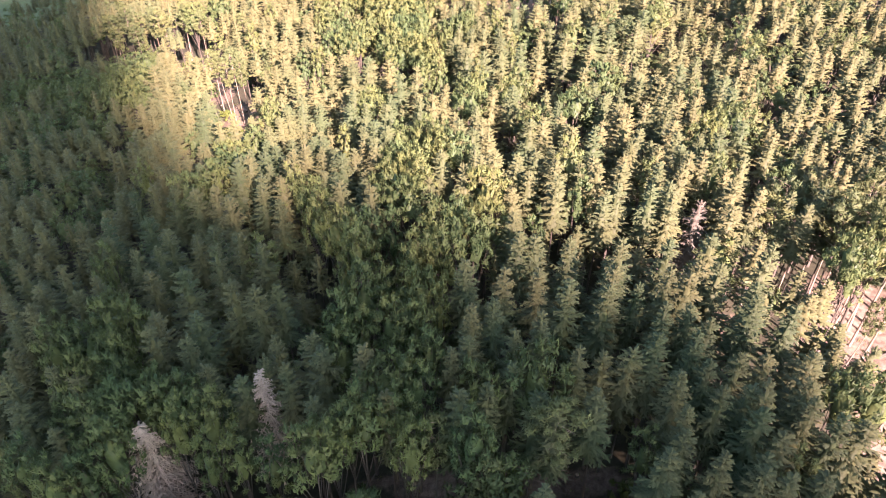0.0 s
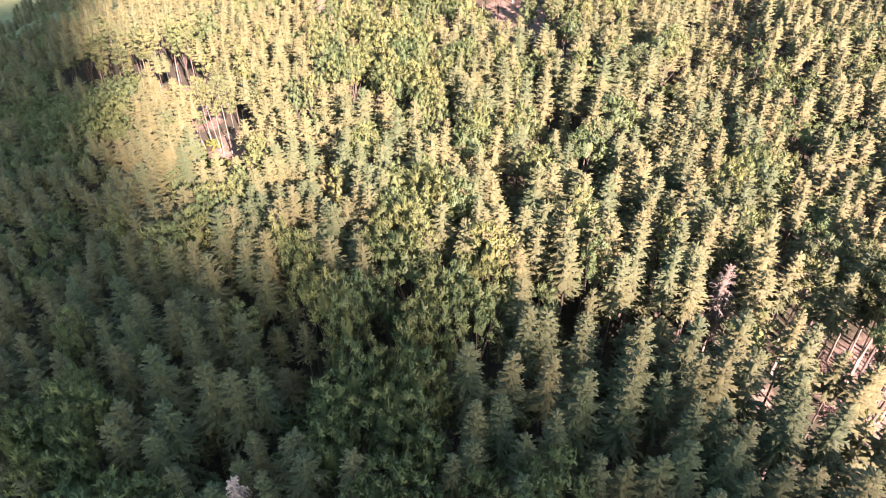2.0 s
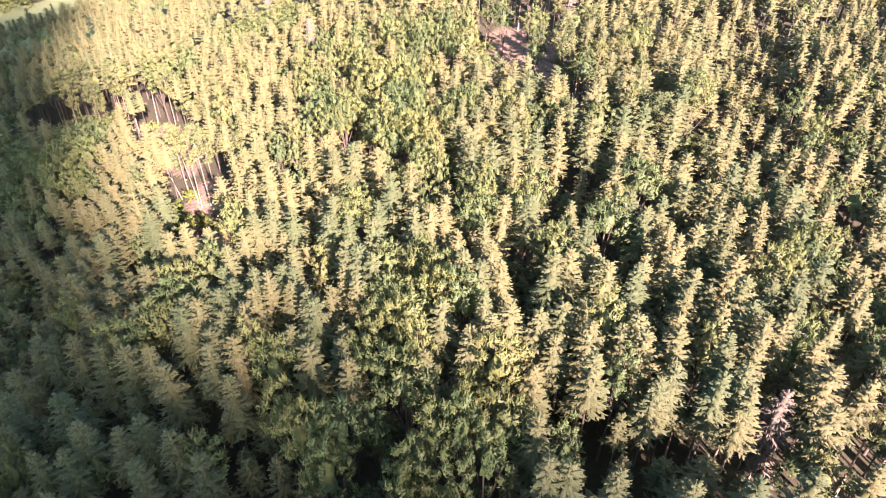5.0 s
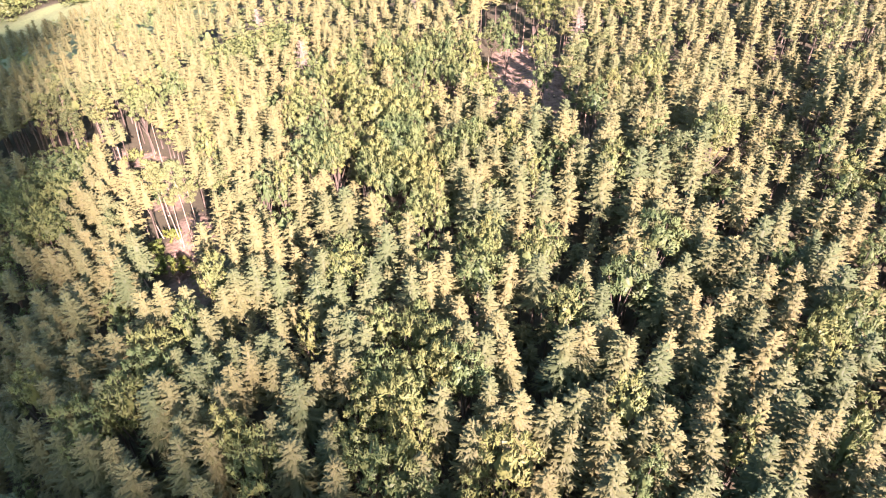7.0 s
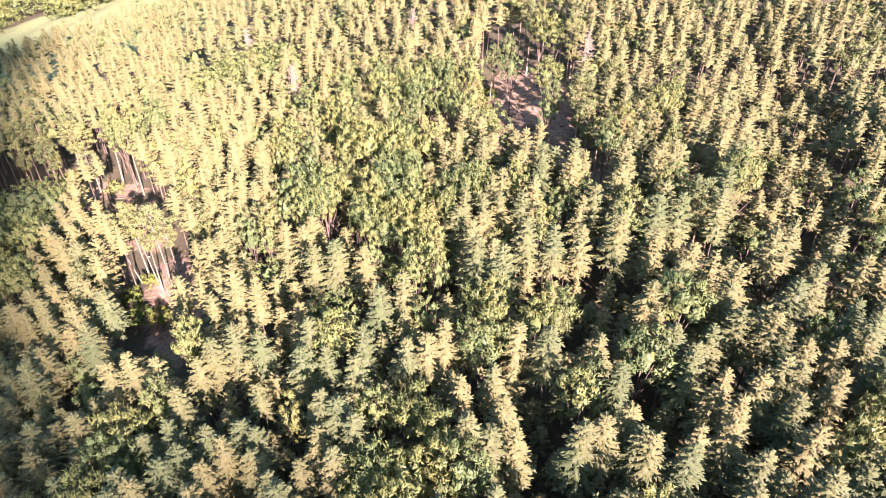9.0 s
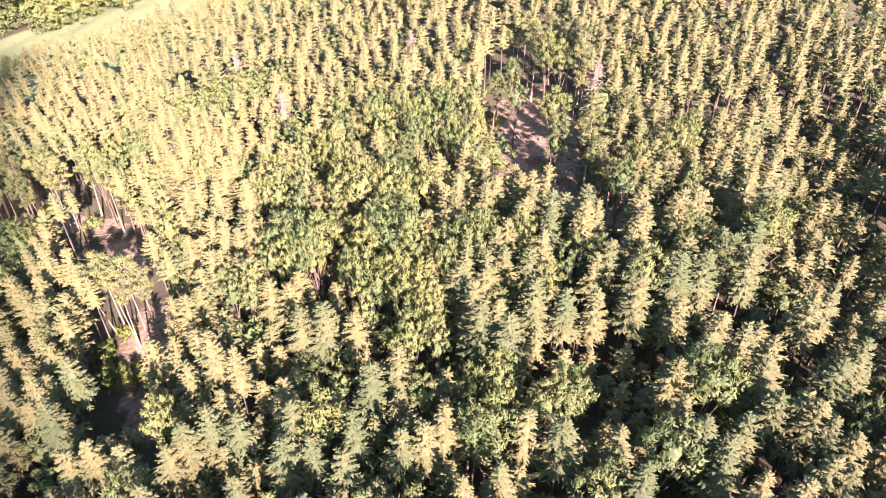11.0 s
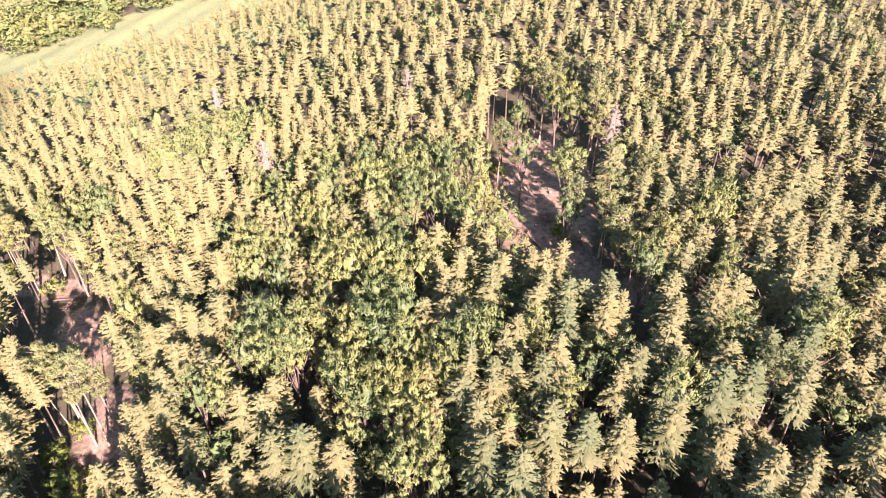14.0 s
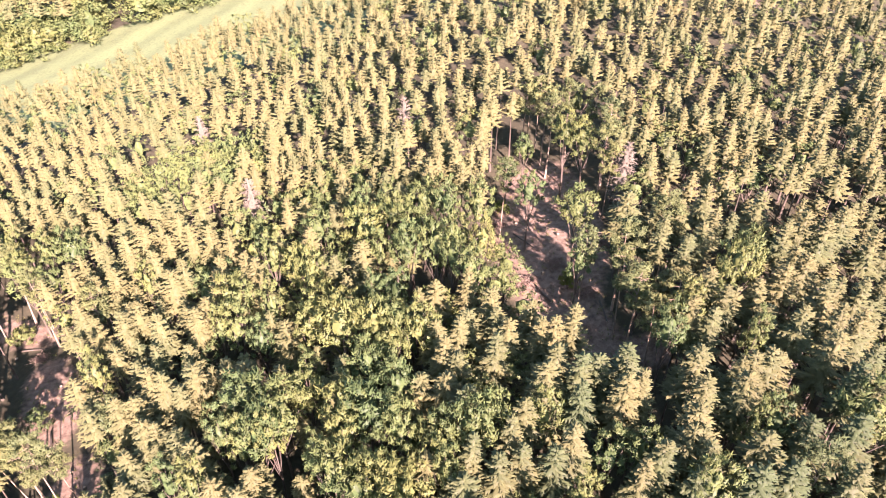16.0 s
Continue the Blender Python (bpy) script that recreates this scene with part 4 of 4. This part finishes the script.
for x, y, st in ((12.4, 174.6, 0.80), (18.4, 169.2, 0.86), (17.4, 160.6, 0.84), (19.2, 188.0, 0.98), (22.0, 186.6, 0.92), (10.2, 186.3, 0.55), (13.1, 190.5, 0.62)):
    plant("leafy", drng.randint(4), x, y, st, min(1.0, st * 1.12), drng.uniform(0, 3), drng.uniform(0, 6.28), rng=drng)
for x, y, lean, way in ((-47.5, 138.0, 13, 3.0), (-46.2, 125.5, 11, 2.9), (-43.8, 136.0, 8, 2.7), (8.9, 178.0, 9, 1.2), (46.2, 57.0, 10, 0.4), (-70.0, 166.0, 9, 2.8)):
    plant("pine", drng.randint(3), x, y, 0.78, 0.7, lean, way, rng=drng)
for x, y in ((8.8, 181.2), (9.3, 175.7), (11.9, 167.5), (16.2, 170.6), (20.2, 164.8), (24.0, 175.8), (-43.8, 132.4), (-39.6, 131.3), (-40.6, 126.7), (-58.0, 163.0),
             (-66.0, 163.5), (44.0, 64.0), (49.2, 59.4), (52.6, 72.1), (46.2, 71.5), (12.5, 45.5)):
    brush_heap(x, y, drng.uniform(0.9, 1.5))
for x, y, ln, turn in ((10.3, 171.8, 5.0, 122), (14.1, 165.2, 4.2, 118), (7.9, 174.6, 3.6, 60), (21.7, 161.0, 4.0, 95), (21.2, 187.5, 4.4, 30), (12.8, 176.5, 5.5, 130),
                       (-41.0, 132.0, 4.6, 15), (-45.7, 131.0, 3.6, 70), (-38.4, 129.2, 3.4, 165), (-60.0, 165.2, 4.2, 8), (-49.5, 147.0, 4.0, 110), (44.5, 58.0, 3.4, 40),
                       (50.2, 55.0, 3.8, 100), (46.9, 67.9, 4.2, 150), (55.0, 61.5, 3.6, 20)):
    log(x, y, ln, drng.uniform(0.11, 0.17), turn)
for x, y in ((22.0, 171.5), (17.6, 177.4), (11.6, 181.0), (14.5, 169.0), (20.5, 181.5), (-44.5, 142.0), (-41.8, 139.5), (-52.5, 157.0), (-62.0, 163.4), (52.0, 61.5),
             (47.0, 60.2), (50.5, 50.0), (53.0, 56.5), (45.5, 69.0), (-3.0, 45.0), (14.5, 45.8)):
    stump(x, y, drng.uniform(0.16, 0.24))


def grass_tufts():
    """Short grass and seedlings scattered over the bare soil."""
    tufts = []
    for cx, cy, rx, ry, turn in CLEARINGS.values():
        for _ in range(int(rx * ry * 2.2)):
            x, y = cx + drng.uniform(-1.1, 1.1) * rx, cy + drng.uniform(-1.1, 1.1) * ry
            if float(bare_at(x, y)) < 0.4:
                continue
            a = drng.uniform(0, 6.28, 7)
            h, w = drng.uniform(0.12, 0.42, 7), drng.uniform(0.03, 0.07, 7)
            foot = np.stack([x + drng.normal(0, 0.16, 7), y + drng.normal(0, 0.16, 7), np.full(7, float(land(x, y)))], -1)
            u = np.stack([np.cos(a), np.sin(a), 0 * a], -1)
            tip = foot + np.stack([-np.sin(a) * h * 0.5, np.cos(a) * h * 0.5, h], -1)
            co = np.stack([foot - u * w[:, None], foot + u * w[:, None], tip], 1).reshape(-1, 3)
            tufts.append((co, np.arange(21).reshape(7, 3)))
    return merge(tufts)


me = mesh_from("grass", *grass_tufts())
me.materials.append(GRASS_GREEN)
tagged(new("grass", me), "sparse grass and seedlings on the bare soil", "grass", kind="stuff")

# ---- an unseen cloud, added in front of the sun to shade the south-west of the wood ----
def shade_edge(y):
    """The eastern edge of the shade wanted on the canopy, by distance ahead; the cloud is shaped to it."""
    return float(np.interp(y, (-60, 15, 40, 48, 55, 60, 66, 72, 80, 90, 97, 103, 115, 130, 150, 170, 200), (24, 34, 37, 31, 22, 12, -1, -11, -22, -35, -39, -49, -57, -63, -70, -82, -95)))


def cloud_lump(centre, r, rng):
    """One billow: a sphere, squashed, with a lumpy skin."""
    n, m = 10, 7
    a, b = np.meshgrid(np.arange(n) * 2 * np.pi / n, np.linspace(0.05, np.pi - 0.05, m))
    d = np.stack([np.cos(a) * np.sin(b), np.sin(a) * np.sin(b), np.cos(b)], -1).reshape(-1, 3)
    grow = 1 + 0.10 * np.sin(4 * d[:, 0] + rng.uniform(0, 6)) * np.sin(4 * d[:, 1] + rng.uniform(0, 6)) + rng.uniform(-0.03, 0.03, len(d))
    co = centre + d * (r * grow)[:, None] * np.array([1, 1, 0.35])
    tri = []
    for k in range(m - 1):
        for i in range(n):
            p, q = k * n + i, k * n + (i + 1) % n
            tri += [(p, q, q + n), (p, q + n, p + n)]
    tri += [(0, i, i + 1) for i in range(1, n - 1)] + [((m - 1) * n, (m - 1) * n + i + 1, (m - 1) * n + i) for i in range(1, n - 1)]
    return co, np.array(tri)


CLOUD_WHITE, nodes, links, bsdf = material("cloud_white")
bsdf.inputs["Roughness"].default_value = 1.0
puffs = noise_at(nodes, links, 0.02, 4.0)
tint = ramp(nodes, [(0.3, (0.72, 0.73, 0.76)), (0.7, (0.88, 0.88, 0.90))])
links.new(puffs.outputs["Fac"], tint.inputs[0])
links.new(tint.outputs[0], bsdf.inputs["Base Color"])
thin = nodes.new("ShaderNodeBsdfTransparent")       # a little of the sun comes through each of its two skins, which sets the depth of shade
veil = nodes.new("ShaderNodeMixShader")
veil.inputs[0].default_value = 0.68
links.new(thin.outputs[0], veil.inputs[1])
links.new(bsdf.outputs[0], veil.inputs[2])
links.new(veil.outputs[0], nodes["Material Output"].inputs["Surface"])
up_sun = -np.array(SUN_WAY) * CLOUD_WAY
lumps, crng = [], np.random.RandomState(3)
# Billows fill the wanted shade outline, shifted up the sunbeams out of view.
for y in np.arange(-70, 225, 17.0):
    for x in np.arange(shade_edge(y) - 19, -170, -19.0):
        r = crng.uniform(19, 23)
        lumps.append(cloud_lump(np.array([x, y + crng.uniform(-3, 3), float(land(x, y)) + 14.0]) + up_sun + np.array([0, 0, crng.uniform(-2, 6)]), r, crng))
me = mesh_from("cloud", *merge(lumps))
me.materials.append(CLOUD_WHITE)
tagged(new("cloud", me), "unseen white cloud added to shade part of the forest", "cloud", kind="structure")
